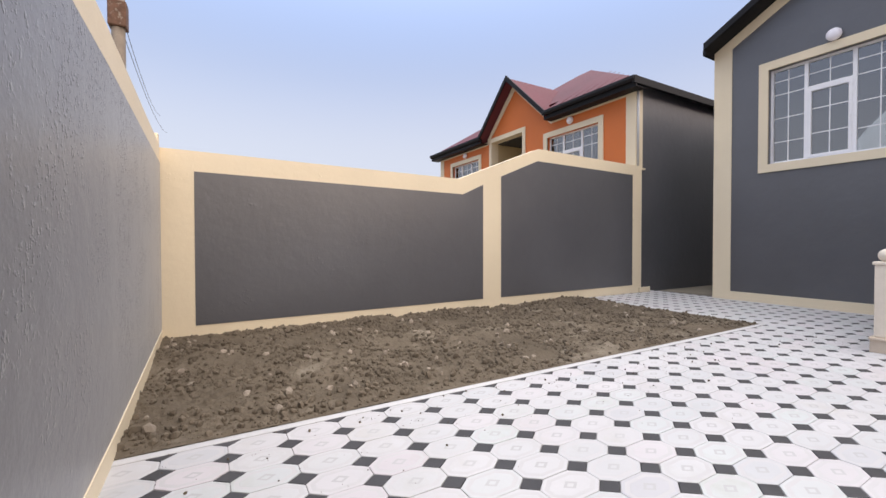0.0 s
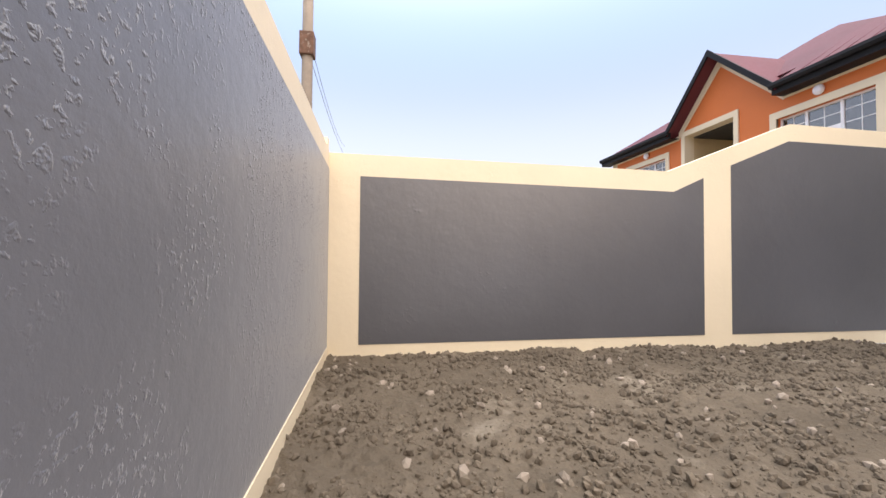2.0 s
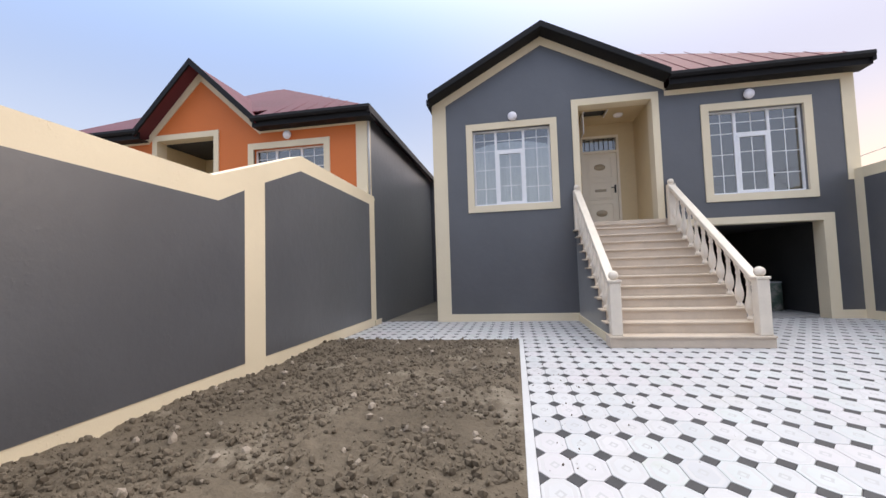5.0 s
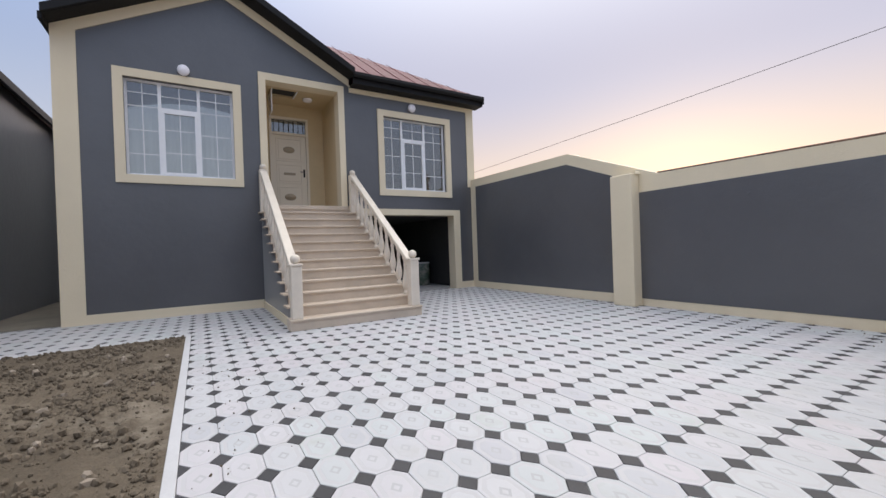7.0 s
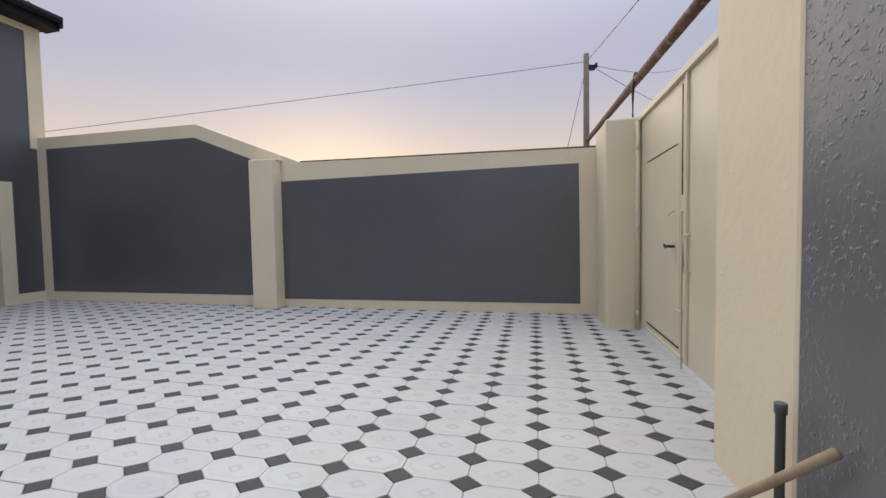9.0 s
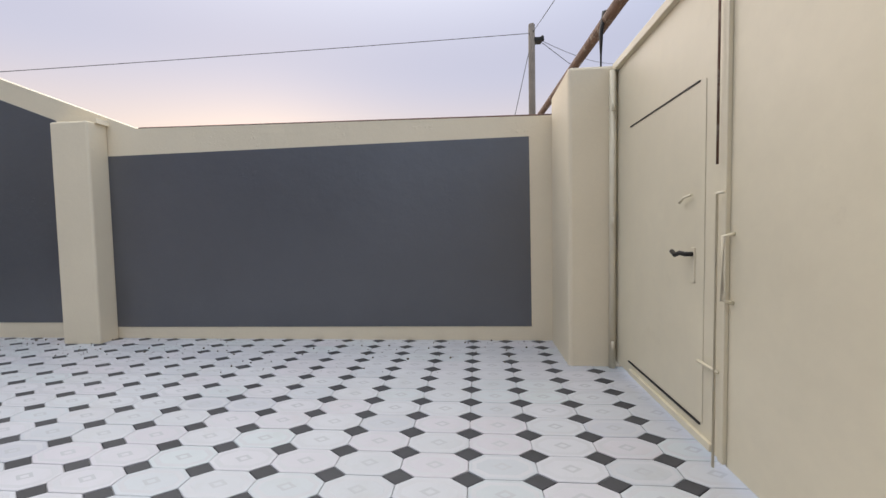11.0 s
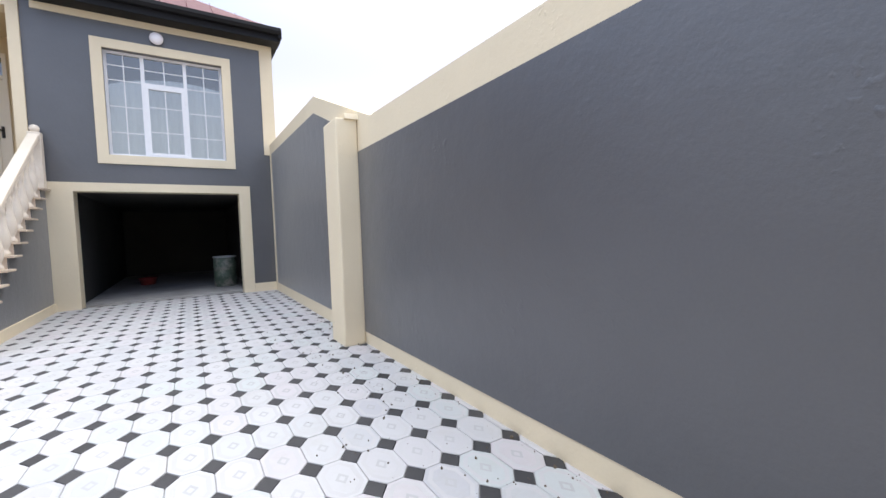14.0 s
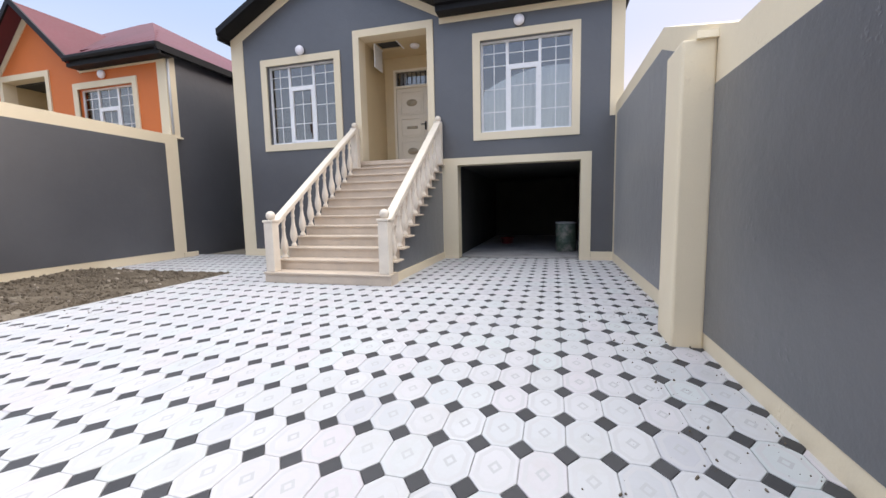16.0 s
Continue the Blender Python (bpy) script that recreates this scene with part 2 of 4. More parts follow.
def tube(bm, pts, r, n=8):
    pts = [Vector(p) for p in pts]
    rings = []
    for i, p in enumerate(pts):
        d = (pts[min(i + 1, len(pts) - 1)] - pts[max(i - 1, 0)]).normalized()
        q = d.to_track_quat("Z", "Y")
        rings.append([bm.verts.new(p + q @ Vector((r * math.cos(a), r * math.sin(a), 0))) for a in (2 * math.pi * k / n for k in range(n))])
    for s, t in zip(rings, rings[1:]):
        for k in range(n):
            bm.faces.new((s[k], s[(k + 1) % n], t[(k + 1) % n], t[k]))
    bm.faces.new(rings[0][::-1])
    bm.faces.new(rings[-1])
    for f in bm.faces:
        f.smooth = True
    return bm


def lathe(bm, profile, n=12, at=(0, 0, 0)):
    rings = [[bm.verts.new((at[0] + r * math.cos(2 * math.pi * k / n), at[1] + r * math.sin(2 * math.pi * k / n), at[2] + z)) for k in range(n)] for r, z in profile]
    for s, t in zip(rings, rings[1:]):
        for k in range(n):
            f = bm.faces.new((s[k], s[(k + 1) % n], t[(k + 1) % n], t[k]))
            f.smooth = True
    bm.faces.new(rings[0][::-1])
    bm.faces.new(rings[-1])
    return bm


def ball(bm, c, r, squash=1.0, seg=20):
    bmesh.ops.create_uvsphere(bm, u_segments=seg, v_segments=seg // 2, radius=r, matrix=Matrix.Translation(c) @ Matrix.Diagonal((1, squash, 1, 1)))
    for f in bm.faces:
        f.smooth = True
    return bm


def sag(a, b, drop, n=24):
    a, b = Vector(a), Vector(b)
    return [a.lerp(b, i / n) - Vector((0, 0, drop * 4 * (i / n) * (1 - i / n))) for i in range(n + 1)]


# ---- ground ----
W, D = 10.75, 10.62          # width of the yard, and the house front
DX, DY = 3.44, 7.97          # the unpaved bed
gb = bmesh.new()
box(gb, -600, 600, -600, 600, -0.6, -0.12)
solid("ground", gb, M_FIELD, "bare earth around the plots", "ground", kind="structure")

# ---- garden walls ----
def band_wall(name, label, poly, axis, a, b):
    return solid(name, prismed(poly, axis, a, b), M_CREAM, label, "wall", kind="structure")


wall_w = band_wall("wall_west", "cream-painted garden wall with grey panels and a raised end",
                   [(-0.25, -0.1), (10.1, -0.1), (10.1, 3.2), (6.6, 3.25), (4.62, 2.47), (-0.25, 2.53)], "x", -0.25, 0.0)
part("grey_panel", prismed([(0.386, 0.150), (5.165, 0.178), (5.165, 2.397), (4.70, 2.185), (0.386, 2.245)], "x", -0.02, 0.006), M_GREY, wall_w, "grey painted render")
part("grey_panel", prismed([(5.605, 0.180), (9.735, 0.20), (9.735, 2.96), (6.57, 2.992), (5.605, 2.594)], "x", -0.02, 0.006), M_GREY, wall_w, "grey painted render")
part("base_ledge", boxed(0.0, 0.02, 10.0, 10.45, -0.05, 0.13, bevel=0.008), M_CREAM, wall_w)

wall_e = band_wall("wall_east", "cream-painted garden wall with grey panels and a proud pier",
                   [(-0.25, -0.1), (10.62, -0.1), (10.62, 3.215), (6.87, 3.205), (4.83, 2.425), (-0.25, 2.375)], "x", W, W + 0.25)
part("grey_panel", prismed([(0.39, 0.155), (5.195, 0.135), (5.195, 2.120), (0.405, 2.170)], "x", W - 0.006, W + 0.02), M_GREY, wall_e, "grey painted render")
part("grey_panel", prismed([(5.60, 0.185), (10.37, 0.185), (10.37, 2.987), (6.905, 2.974), (5.60, 2.47)], "x", W - 0.006, W + 0.02), M_GREY, wall_e, "grey painted render")
part("pier", boxed(W - 0.245, W, 5.185, 5.635, -0.1, 2.47, bevel=0.02), M_CREAM, wall_e, "cream pier standing proud")
part("pier_cap", prismed([(5.155, 2.46), (5.64, 2.46), (5.68, 2.60), (5.17, 2.52)], "x", W - 0.15, W), M_CREAM, wall_e)

wall_s = band_wall("wall_street", "cream-edged street wall with rough grey render",
                   [(0.0, -0.1), (6.5, -0.1), (6.5, 2.56), (0.16, 2.56), (0.14, 2.68), (0.0, 2.68)], "y", -0.25, 0.0)
part("top_band", prismed([(0.0, -0.02), (3.4, -0.02), (6.5, -0.02), (6.5, 0.108), (3.4, 0.075), (0.0, 0.003)], "z", 2.315, 2.558), M_CREAM, wall_s)
part("base_band", prismed([(0.0, -0.02), (6.5, -0.02), (6.5, 0.115), (3.4, 0.088), (0.0, 0.016)], "z", -0.1, 0.13), M_CREAM, wall_s)
part("grey_panel", prismed([(0.0, -0.02), (6.35, -0.02), (6.35, 0.110), (3.4, 0.080), (0.0, 0.008)], "z", 0.128, 2.325), M_LUMPY, wall_s, "lumpy grey render")
part("gate_pier", boxed(6.34, 7.03, -0.3, 0.118, -0.1, 2.62, bevel=0.02), M_CREAM, wall_s, "cream gate pier")
gp = solid("gate_pier", boxed(9.95, W, -0.32, 0.175, -0.1, 2.56, bevel=0.03), M_CREAM, "cream rendered gate pier beside the metal gate", "pier", kind="structure")

# rusty rail along the east wall and the gas pipe over the gate
solid("wall_rail", tube(bmesh.new(), [(W + 0.13, 4.9, 2.45), (W + 0.13, 3.4, 2.435), (W + 0.13, 1.6, 2.42), (W + 0.13, 0.02, 2.405)], 0.024), M_RUST, "thin rusty rail lying on the garden wall", "rail")
gas = thing("gas_pipe", "rusty gas pipe carried over the gate", "pipe")
part("pipe", tube(bmesh.new(), [(5.9, -0.3, 2.90), (8.61, -0.3, 3.06), (15.5, -0.3, 3.48)], 0.055, 12), M_RUST, gas)
part("support", tube(bmesh.new(), [(10.45, -0.24, 2.5), (10.45, -0.24, 3.05), (10.45, -0.27, 3.24), (10.47, -0.34, 3.26)], 0.022), M_DARK, gas, "dark iron hook")

# ---- gate ----
gate = thing("metal_gate", "cream-painted sheet-metal double gate with a wicket door, closed", "gate", (8.5, -0.22, 0))
GY = -0.22


def gpart(name, bm, mat=M_GATE, label=""):
    o = part(name, bm, mat, gate, label)
    o.matrix_parent_inverse = Matrix.Translation((-8.5, 0.22, 0))
    return o


lf = gpart("gate_leaf", boxed(8.42, 9.94, GY - 0.03, GY, 0.05, 2.5, bevel=0.004))
rf = gpart("gate_leaf", boxed(7.02, 8.40, GY - 0.03, GY, 0.05, 2.5, bevel=0.004))
gpart("top_rail", boxed(7.02, 9.95, GY - 0.05, GY + 0.035, 2.5, 2.56, bevel=0.006))
gpart("gate_post", tube(bmesh.new(), [(9.92, GY + 0.04, 0.0), (9.92, GY + 0.04, 2.5)], 0.028, 10))
for z in (0.2, 1.25, 2.2):
    gpart("hinge", tube(bmesh.new(), [(9.87, GY + 0.05, z - 0.04), (9.87, GY + 0.05, z + 0.04)], 0.014, 8))
gpart("meeting_bar", boxed(8.39, 8.43, GY, GY + 0.022, 0.06, 2.5, bevel=0.004))
gpart("drop_bolt", tube(bmesh.new(), [(8.44, GY + 0.035, 0.02), (8.44, GY + 0.035, 1.35), (8.40, GY + 0.055, 1.36), (8.34, GY + 0.06, 1.36)], 0.007, 8))
gpart("drop_bolt", tube(bmesh.new(), [(8.44, GY + 0.035, 1.5), (8.44, GY + 0.035, 2.42)], 0.006, 8), M_RUST)
gpart("pull_handle", tube(bmesh.new(), [(8.36, GY, 0.85), (8.36, GY + 0.05, 0.86), (8.36, GY + 0.05, 1.16), (8.36, GY, 1.17)], 0.009, 8))
wk = gpart("wicket_door", boxed(8.60, 9.62, GY, GY + 0.004, 0.16, 1.96, bevel=0.002))
gpart("wicket_gap", boxed(8.66, 9.62, GY - 0.002, GY + 0.009, 1.960, 1.968), M_DARK, "dark gap over the wicket")
gpart("wicket_gap", boxed(8.62, 9.64, GY - 0.002, GY + 0.009, 0.145, 0.155), M_DARK)
gpart("cover_strip", boxed(8.50, 9.60, GY, GY + 0.02, 0.06, 0.10, bevel=0.003))
lv = bmesh.new()
tube(lv, [(8.70, GY, 1.055), (8.70, GY + 0.05, 1.055), (8.74, GY + 0.06, 1.06), (8.79, GY + 0.06, 1.045), (8.83, GY + 0.06, 1.065)], 0.013, 8)
gpart("lever_handle", lv, M_DARK, "dark lever handle")
gpart("lock_plate", boxed(8.68, 8.72, GY, GY + 0.012, 0.90, 1.09, bevel=0.002))
gpart("latch", tube(bmesh.new(), [(8.70, GY + 0.02, 1.375), (8.76, GY + 0.03, 1.365), (8.81, GY + 0.03, 1.34)], 0.007, 6), M_GATE)
gpart("cross_bar", tube(bmesh.new(), [(8.42, GY + 0.03, 0.5), (8.60, GY + 0.03, 0.5)], 0.008, 6))

# ---- pipes at the street wall ----
solid("standpipe", lathe(bmesh.new(), [(0.016, -0.05), (0.016, 0.545), (0.02, 0.545), (0.021, 0.58), (0.017, 0.585)], 14, (6.345, 0.165, 0)), M_PVCPIPE, "grey plastic standpipe with a screw cap by the wall", "pipe")
solid("timber_pole", tube(bmesh.new(), [(6.58, 0.28, 0.02), (6.34, 0.215, 0.275), (6.10, 0.145, 0.535)], 0.017, 10), M_WOOD, "short worn timber pole leaning on the street wall", "pole")


def ring(bm, x0, x1, z0, z1, w, ya, yb):
    """A rectangular surround of width w, one closed solid with an opening."""
    loops = []
    for y, d in ((ya, 0), (ya, w), (yb, w), (yb, 0)):
        loops.append([bm.verts.new((x, y, z)) for x, z in ((x0 + d, z0 + d), (x1 - d, z0 + d), (x1 - d, z1 - d), (x0 + d, z1 - d))])
    for a in range(4):
        for i in range(4):
            p_, q_ = loops[a], loops[(a + 1) % 4]
            bm.faces.new((p_[i], p_[(i + 1) % 4], q_[(i + 1) % 4], q_[i]))
    return bm


# ---- window ----
def window(parent, x0, z0, x1, z1, y, dark=0.0):
    """Painted surround, white three-light frame with glazing bars, glass and a net curtain."""
    s = 0.165
    bm = ring(bmesh.new(), x0, x1, z0, z1, s, y - 0.035, y + 0.03)
    win = part("window", bm, M_CREAM, parent, "white three-light window in a cream surround")
    a, b, c, d = x0 + s, x1 - s, z0 + s, z1 - s
    fy = y + 0.10
    bm = bmesh.new()
    w = b - a
    m1, m2, t = a + 0.30 * w, a + 0.66 * w, c + 0.72 * (d - c)
    f = 0.045
    for q in ((a, a + f, c, d), (b - f, b, c, d), (m1 - 0.03, m1 + 0.03, c, d), (m2 - 0.03, m2 + 0.03, c, d), (a, b, c, c + f), (a, b, d - f, d), (m1, m2, t - 0.03, t + 0.03)):
        e = 0.003 if q[1] - q[0] > q[3] - q[2] else 0.0
        box(bm, q[0] + e, q[1] - e, fy + e, fy + 0.06 - e, q[2] + 0.001 - e / 3, q[3] - 0.001 + e / 3)
    part("frame", bm, M_PVC, win, "white plastic frame")
    bm = bmesh.new()
    for q in ((m1 + 0.03, m1 + 0.08, c + f, t - 0.03), (m2 - 0.08, m2 - 0.03, c + f, t - 0.03), (m1 + 0.03, m2 - 0.03, c + f, c + f + 0.05), (m1 + 0.03, m2 - 0.03, t - 0.08, t - 0.03)):
        e = 0.003 if q[1] - q[0] > q[3] - q[2] else 0.0
        box(bm, q[0] + e + 0.001, q[1] - e - 0.001, fy - 0.012 + e, fy + 0.05, q[2] + 0.002 - e / 3, q[3] - 0.002 + e / 3)
    part("sash", bm, M_PVC, win, "white opening sash")
    part("handle", boxed(m2 - 0.065, m2 - 0.045, fy - 0.035, fy - 0.01, (c + t) / 2 - 0.06, (c + t) / 2 + 0.05, bevel=0.004), M_PVC, win)
    g = fy + 0.028
    for p0, p1, zz0, zz1, rows in ((a, m1, c, d, (0.23, 0.48, 0.73, 0.87)), (m2, b, c, d, (0.23, 0.48, 0.73, 0.87)), (m1, m2, c, t, (0.36, 0.70)), (m1, m2, t, d, (0.5,))):
        part("pane", boxed(p0 + 0.02, p1 - 0.02, g, g + 0.006, zz0 + 0.02, zz1 - 0.02), M_GLASS, win, "reflecting clear glass").visible_shadow = False
        xm = (p0 + p1) / 2
        part("glazing_bar", boxed(xm - 0.008, xm + 0.008, g - 0.007, g - 0.001, zz0 + 0.03, zz1 - 0.03), M_PVC, win)
        for r in rows:
            zb = zz0 + r * (zz1 - zz0)
            part("glazing_bar", boxed(p0 + 0.03, p1 - 0.03, g - 0.006, g - 0.002, zb - 0.008, zb + 0.008), M_PVC, win)
    part("sill", boxed(a, b, y + 0.03, fy, c - 0.012, c + 0.012, bevel=0.003), M_PVC, win)
    bm = bmesh.new()
    n = 120
    top = [bm.verts.new((a + w * i / n, fy + 0.16 + 0.011 * math.sin(i * 0.9) + 0.012 * math.sin(i * 0.37), d + 0.05)) for i in range(n + 1)]
    bot = [bm.verts.new((v.co.x, v.co.y + 0.01 * math.sin(v.co.x * 31), c - 0.05)) for v in top]
    for i in range(n):
        bm.faces.new((top[i], top[i + 1], bot[i + 1], bot[i])).smooth = True
    part("curtain", bm, M_CURTAIN, win, "white net curtain in loose folds")
    return win


def wall_cells(bm, xs, zs, y0, y1, holes):
    """A wall of boxes between the cuts xs and zs, leaving the holes (x0, x1, z0, z1) open."""
    for a, b in zip(xs, xs[1:]):
        for c, d in zip(zs, zs[1:]):
            mx, mz = (a + b) / 2, (c + d) / 2
            if not any(h[0] < mx < h[1] and h[2] < mz < h[3] for h in holes):
                box(bm, a, b, y0, y1, c, d)
    bmesh.ops.remove_doubles(bm, verts=bm.verts, dist=0.0005)
    return bm


def hip_roof(bm, x0, x1, y0, y1, z, peak, notch):
    """Four slopes from an eave rectangle to a short ridge, cut back behind a front gable (xa, xb, yn)."""
    px, py, pz = peak
    xa, xb, yn = notch
    k = (yn - y0) / (py - y0)
    zn, xe = z + (pz - z) * k, x0 + (px - 0.3 - x0) * k

    def v(*c):
        return bm.verts.new(c)
    r0, r1 = (px - 0.3, py, pz), (px + 0.3, py, pz)
    if xa <= x0:
        front = [(xe, yn, zn), (xb, yn, zn), (xb, y0, z), (x1, y0, z), r1, r0]
        left = [(x0, y1, z), (x0, yn, z), (xe, yn, zn), r0]
    else:
        front = [(x0, y0, z), (xa, y0, z), (xa, yn, zn), (xb, yn, zn), (xb, y0, z), (x1, y0, z), r1, r0]
        left = [(x0, y1, z), (x0, y0, z), r0]
    for face in (front, left, [(x1, y0, z), (x1, y1, z), r1], [(x1, y1, z), (x0, y1, z), r0, r1]):
        bm.faces.new([v(*c) for c in face])
    bmesh.ops.remove_doubles(bm, verts=bm.verts, dist=0.001)
    bmesh.ops.triangulate(bm, faces=bm.faces, ngon_method="EAR_CLIP")
    bmesh.ops.solidify(bm, geom=list(bm.faces), thickness=0.04)
    return bm


def ribs_on(parent, x0, x1, y0, z0, peak, step=0.45):
    """Raised seams running up the front slope of a hip roof."""
    px, py, pz = peak
    x = x0 + step
    while x < x1 - 0.1:
        k = min(1.0, (x - x0) / (px - 0.3 - x0) if x < px else (x1 - x) / (x1 - px - 0.3))
        part("roof_seam", tube(bmesh.new(), [(x, y0, z0 + 0.008), (x, y0 + (py - y0) * k, z0 + 0.008 + (peak[2] - z0) * k)], 0.008, 5), M_ROOF, parent)
        x += step


def gable_roof(bm, x0, xm, x1, z0, zm, y0, y1, t=0.09, over=0.12):
    """Two slopes; the underside runs x0,z0 - xm,zm - x1,z0."""
    sl, sr = (zm - z0) / (xm - x0), (zm - z0) / (x1 - xm)
    poly = [(x0 - over, z0 - over * sl), (xm, zm), (x1 + over, z0 - over * sr), (x1 + over, z0 - over * sr + t), (xm, zm + t), (x0 - over, z0 - over * sl + t)]
    return prism(bm, poly, "y", y0, y1)


def gutter(bm, x0, x1, y, z):
    """Boxed eave: a fascia board, a shadow gap and a rounded gutter."""
    box(bm, x0, x1, y + 0.05, y + 0.09, z - 0.16, z + 0.12)
    box(bm, x0, x1, y + 0.09, y + 0.42, z - 0.16, z - 0.145)
    prism(bm, [(y - 0.05, z + 0.10), (y - 0.06, z + 0.03), (y - 0.03, z - 0.03), (y + 0.05, z - 0.04), (y + 0.05, z + 0.10)], "x", x0, x1)
    return bm


def wall_lamp(x, y, z):
    l = thing("wall_lamp", "round white opal wall lamp, unlit, above a window", "lamp", group="globe wall lamps")
    part("base", lathe(bmesh.new(), [(0.07, 0), (0.075, 0.012), (0.07, 0.03)], 20), M_PVC, l).matrix_basis = pose(x, y, z, 90)
    part("globe", ball(bmesh.new(), (x, y - 0.055, z), 0.115, 0.72), M_LAMP, l, "white opal globe")
    return l


# ---- the house ----
house = thing("house", "grey-rendered house with cream trim, gabled porch and garage below", "house", (6.2, 14, 0))


def hp(name, bm, mat, label="", parent=None):
    o = part(name, bm, mat, parent or house, label)
    if not parent:
        o.matrix_parent_inverse = Matrix.Translation((-6.2, -14, 0))
    return o


HL, HR = 1.46, 10.88
W1, W2 = (2.32, 2.72, 4.565, 4.985), (7.80, 2.66, 10.058, 4.945)
s = 0.165
holes = [(W1[0] + s, W1[2] - s, W1[1] + s, W1[3] - s), (W2[0] + s, W2[2] - s, W2[1] + s, W2[3] - s), (5.06, 6.775, 2.34, 5.225), (7.40, 10.11, -0.1, 2.16)]
xs = sorted({HL, HR, 7.05} | {v for h in holes for v in h[:2]})
zs = sorted({-0.1, 5.42} | {v for h in holes for v in h[2:]})
bm = wall_cells(bmesh.new(), xs, zs, D, D + 0.3, holes)
prism(bm, [(HL, 5.42), (7.05, 5.42), (7.05, 5.6), (4.255, 7.1), (HL, 5.6)], "y", D, D + 0.3)
hp("wall", bm, M_GREY, "dark grey rendered front wall")
hp("side_wall", boxed(HL, HL + 0.3, D + 0.3, 18, -0.1, 5.6), M_GREY)
hp("side_wall", boxed(HR - 0.3, HR, D + 0.3, 18, -0.1, 5.6), M_GREY)
hp("back_wall", boxed(HL, HR, 18, 18.3, -0.1, 5.6), M_GREY)
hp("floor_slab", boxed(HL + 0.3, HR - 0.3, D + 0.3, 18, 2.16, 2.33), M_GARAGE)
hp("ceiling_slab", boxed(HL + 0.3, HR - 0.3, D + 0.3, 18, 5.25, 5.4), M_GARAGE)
# cream trim, a little proud of the render
pr = 0.02
hp("corner_band", boxed(HL - 0.012, 1.807, D - pr, D + 0.2, -0.1, 5.56), M_CREAM, "cream corner band")
hp("corner_band", boxed(10.64, HR + 0.012, D - pr, D + 0.2, 3.0, 5.42), M_CREAM, "cream corner band")
k = 0.537
hp("gable_band", prismed([(HL - 0.01, 5.35), (1.81, 5.54), (4.255, 6.86), (7.05, 5.40), (7.05, 5.6), (4.255, 7.1), (HL - 0.01, 5.6)], "y", D - pr - 0.003, D + 0.1), M_CREAM, "cream band under the gable")
hp("eave_band", boxed(7.05, 10.64, D - pr - 0.003, D + 0.1, 5.25, 5.42), M_CREAM, "cream band under the eave")
hp("base_band", boxed(1.807, 4.90, D - pr, D + 0.1, -0.1, 0.185), M_CREAM, "cream base band")
hp("base_band", boxed(10.31, 10.75, D - pr, D + 0.1, -0.1, 0.185), M_CREAM)
bm = bmesh.new()
box(bm, 7.06, 7.42, D - 0.035, D + 0.31, -0.1, 2.3)
box(bm, 10.09, 10.306, D - 0.035, D + 0.31, -0.1, 2.3)
box(bm, 7.42, 10.09, D - 0.035, D + 0.31, 2.14, 2.3)
hp("garage_surround", bm, M_CREAM, "cream surround of the open garage")
# porch
bm = bmesh.new()
box(bm, 4.927, 5.08, D - 0.04, D + 0.31, 2.34, 5.368)
box(bm, 6.755, 6.907, D - 0.04, D + 0.31, 2.34, 5.368)
box(bm, 5.08, 6.755, D - 0.04, D + 0.31, 5.205, 5.368)
hp("porch_surround", bm, M_CREAM, "cream surround of the recessed porch")
PB = 12.1
hp("porch_wall", boxed(4.93, 5.08, D + 0.31, PB, 2.33, 5.25), M_TAN, "tan plaster")
hp("porch_wall", boxed(6.755, 6.9, D + 0.31, PB, 2.33, 5.25), M_TAN, "tan plaster")
bm = wall_cells(bmesh.new(), [4.93, 5.36, 6.32, 6.9], [2.33, 4.86, 5.25], PB, PB + 0.15, [(5.36, 6.32, 2.3, 4.86)])
hp("porch_wall", bm, M_TAN, "tan plaster")
hp("porch_floor", boxed(4.93, 6.9, D - 0.05, PB, 2.25, 2.338), M_STONE)
bm = bmesh.new()
for q in ((5.08, 5.30, D + 0.3, PB), (5.85, 6.755, D + 0.3, PB), (5.30, 5.85, D + 0.3, 11.05), (5.30, 5.85, 11.5, PB)):
    box(bm, *q, 5.205, 5.249)
hp("porch_ceiling", bm, M_TAN)
hp("hatch_rim", boxed(5.27, 5.30, 11.02, 11.53, 5.19, 5.23), M_PVC)
hp("hatch_rim", boxed(5.85, 5.88, 11.02, 11.53, 5.19, 5.23), M_PVC)
hp("hatch_flap", boxed(5.26, 5.285, 11.04, 11.5, 4.66, 5.19, bevel=0.006), M_PVC, "white ceiling hatch hanging open")
pl = thing("ceiling_lamp", "small round white lamp on the porch ceiling", "lamp", (6.2, 11.4, 5.2))
part("globe", lathe(bmesh.new(), [(0.06, -0.075), (0.10, -0.06), (0.12, -0.03), (0.12, 0.0)], 20), M_LAMP, pl, "white opal disc")

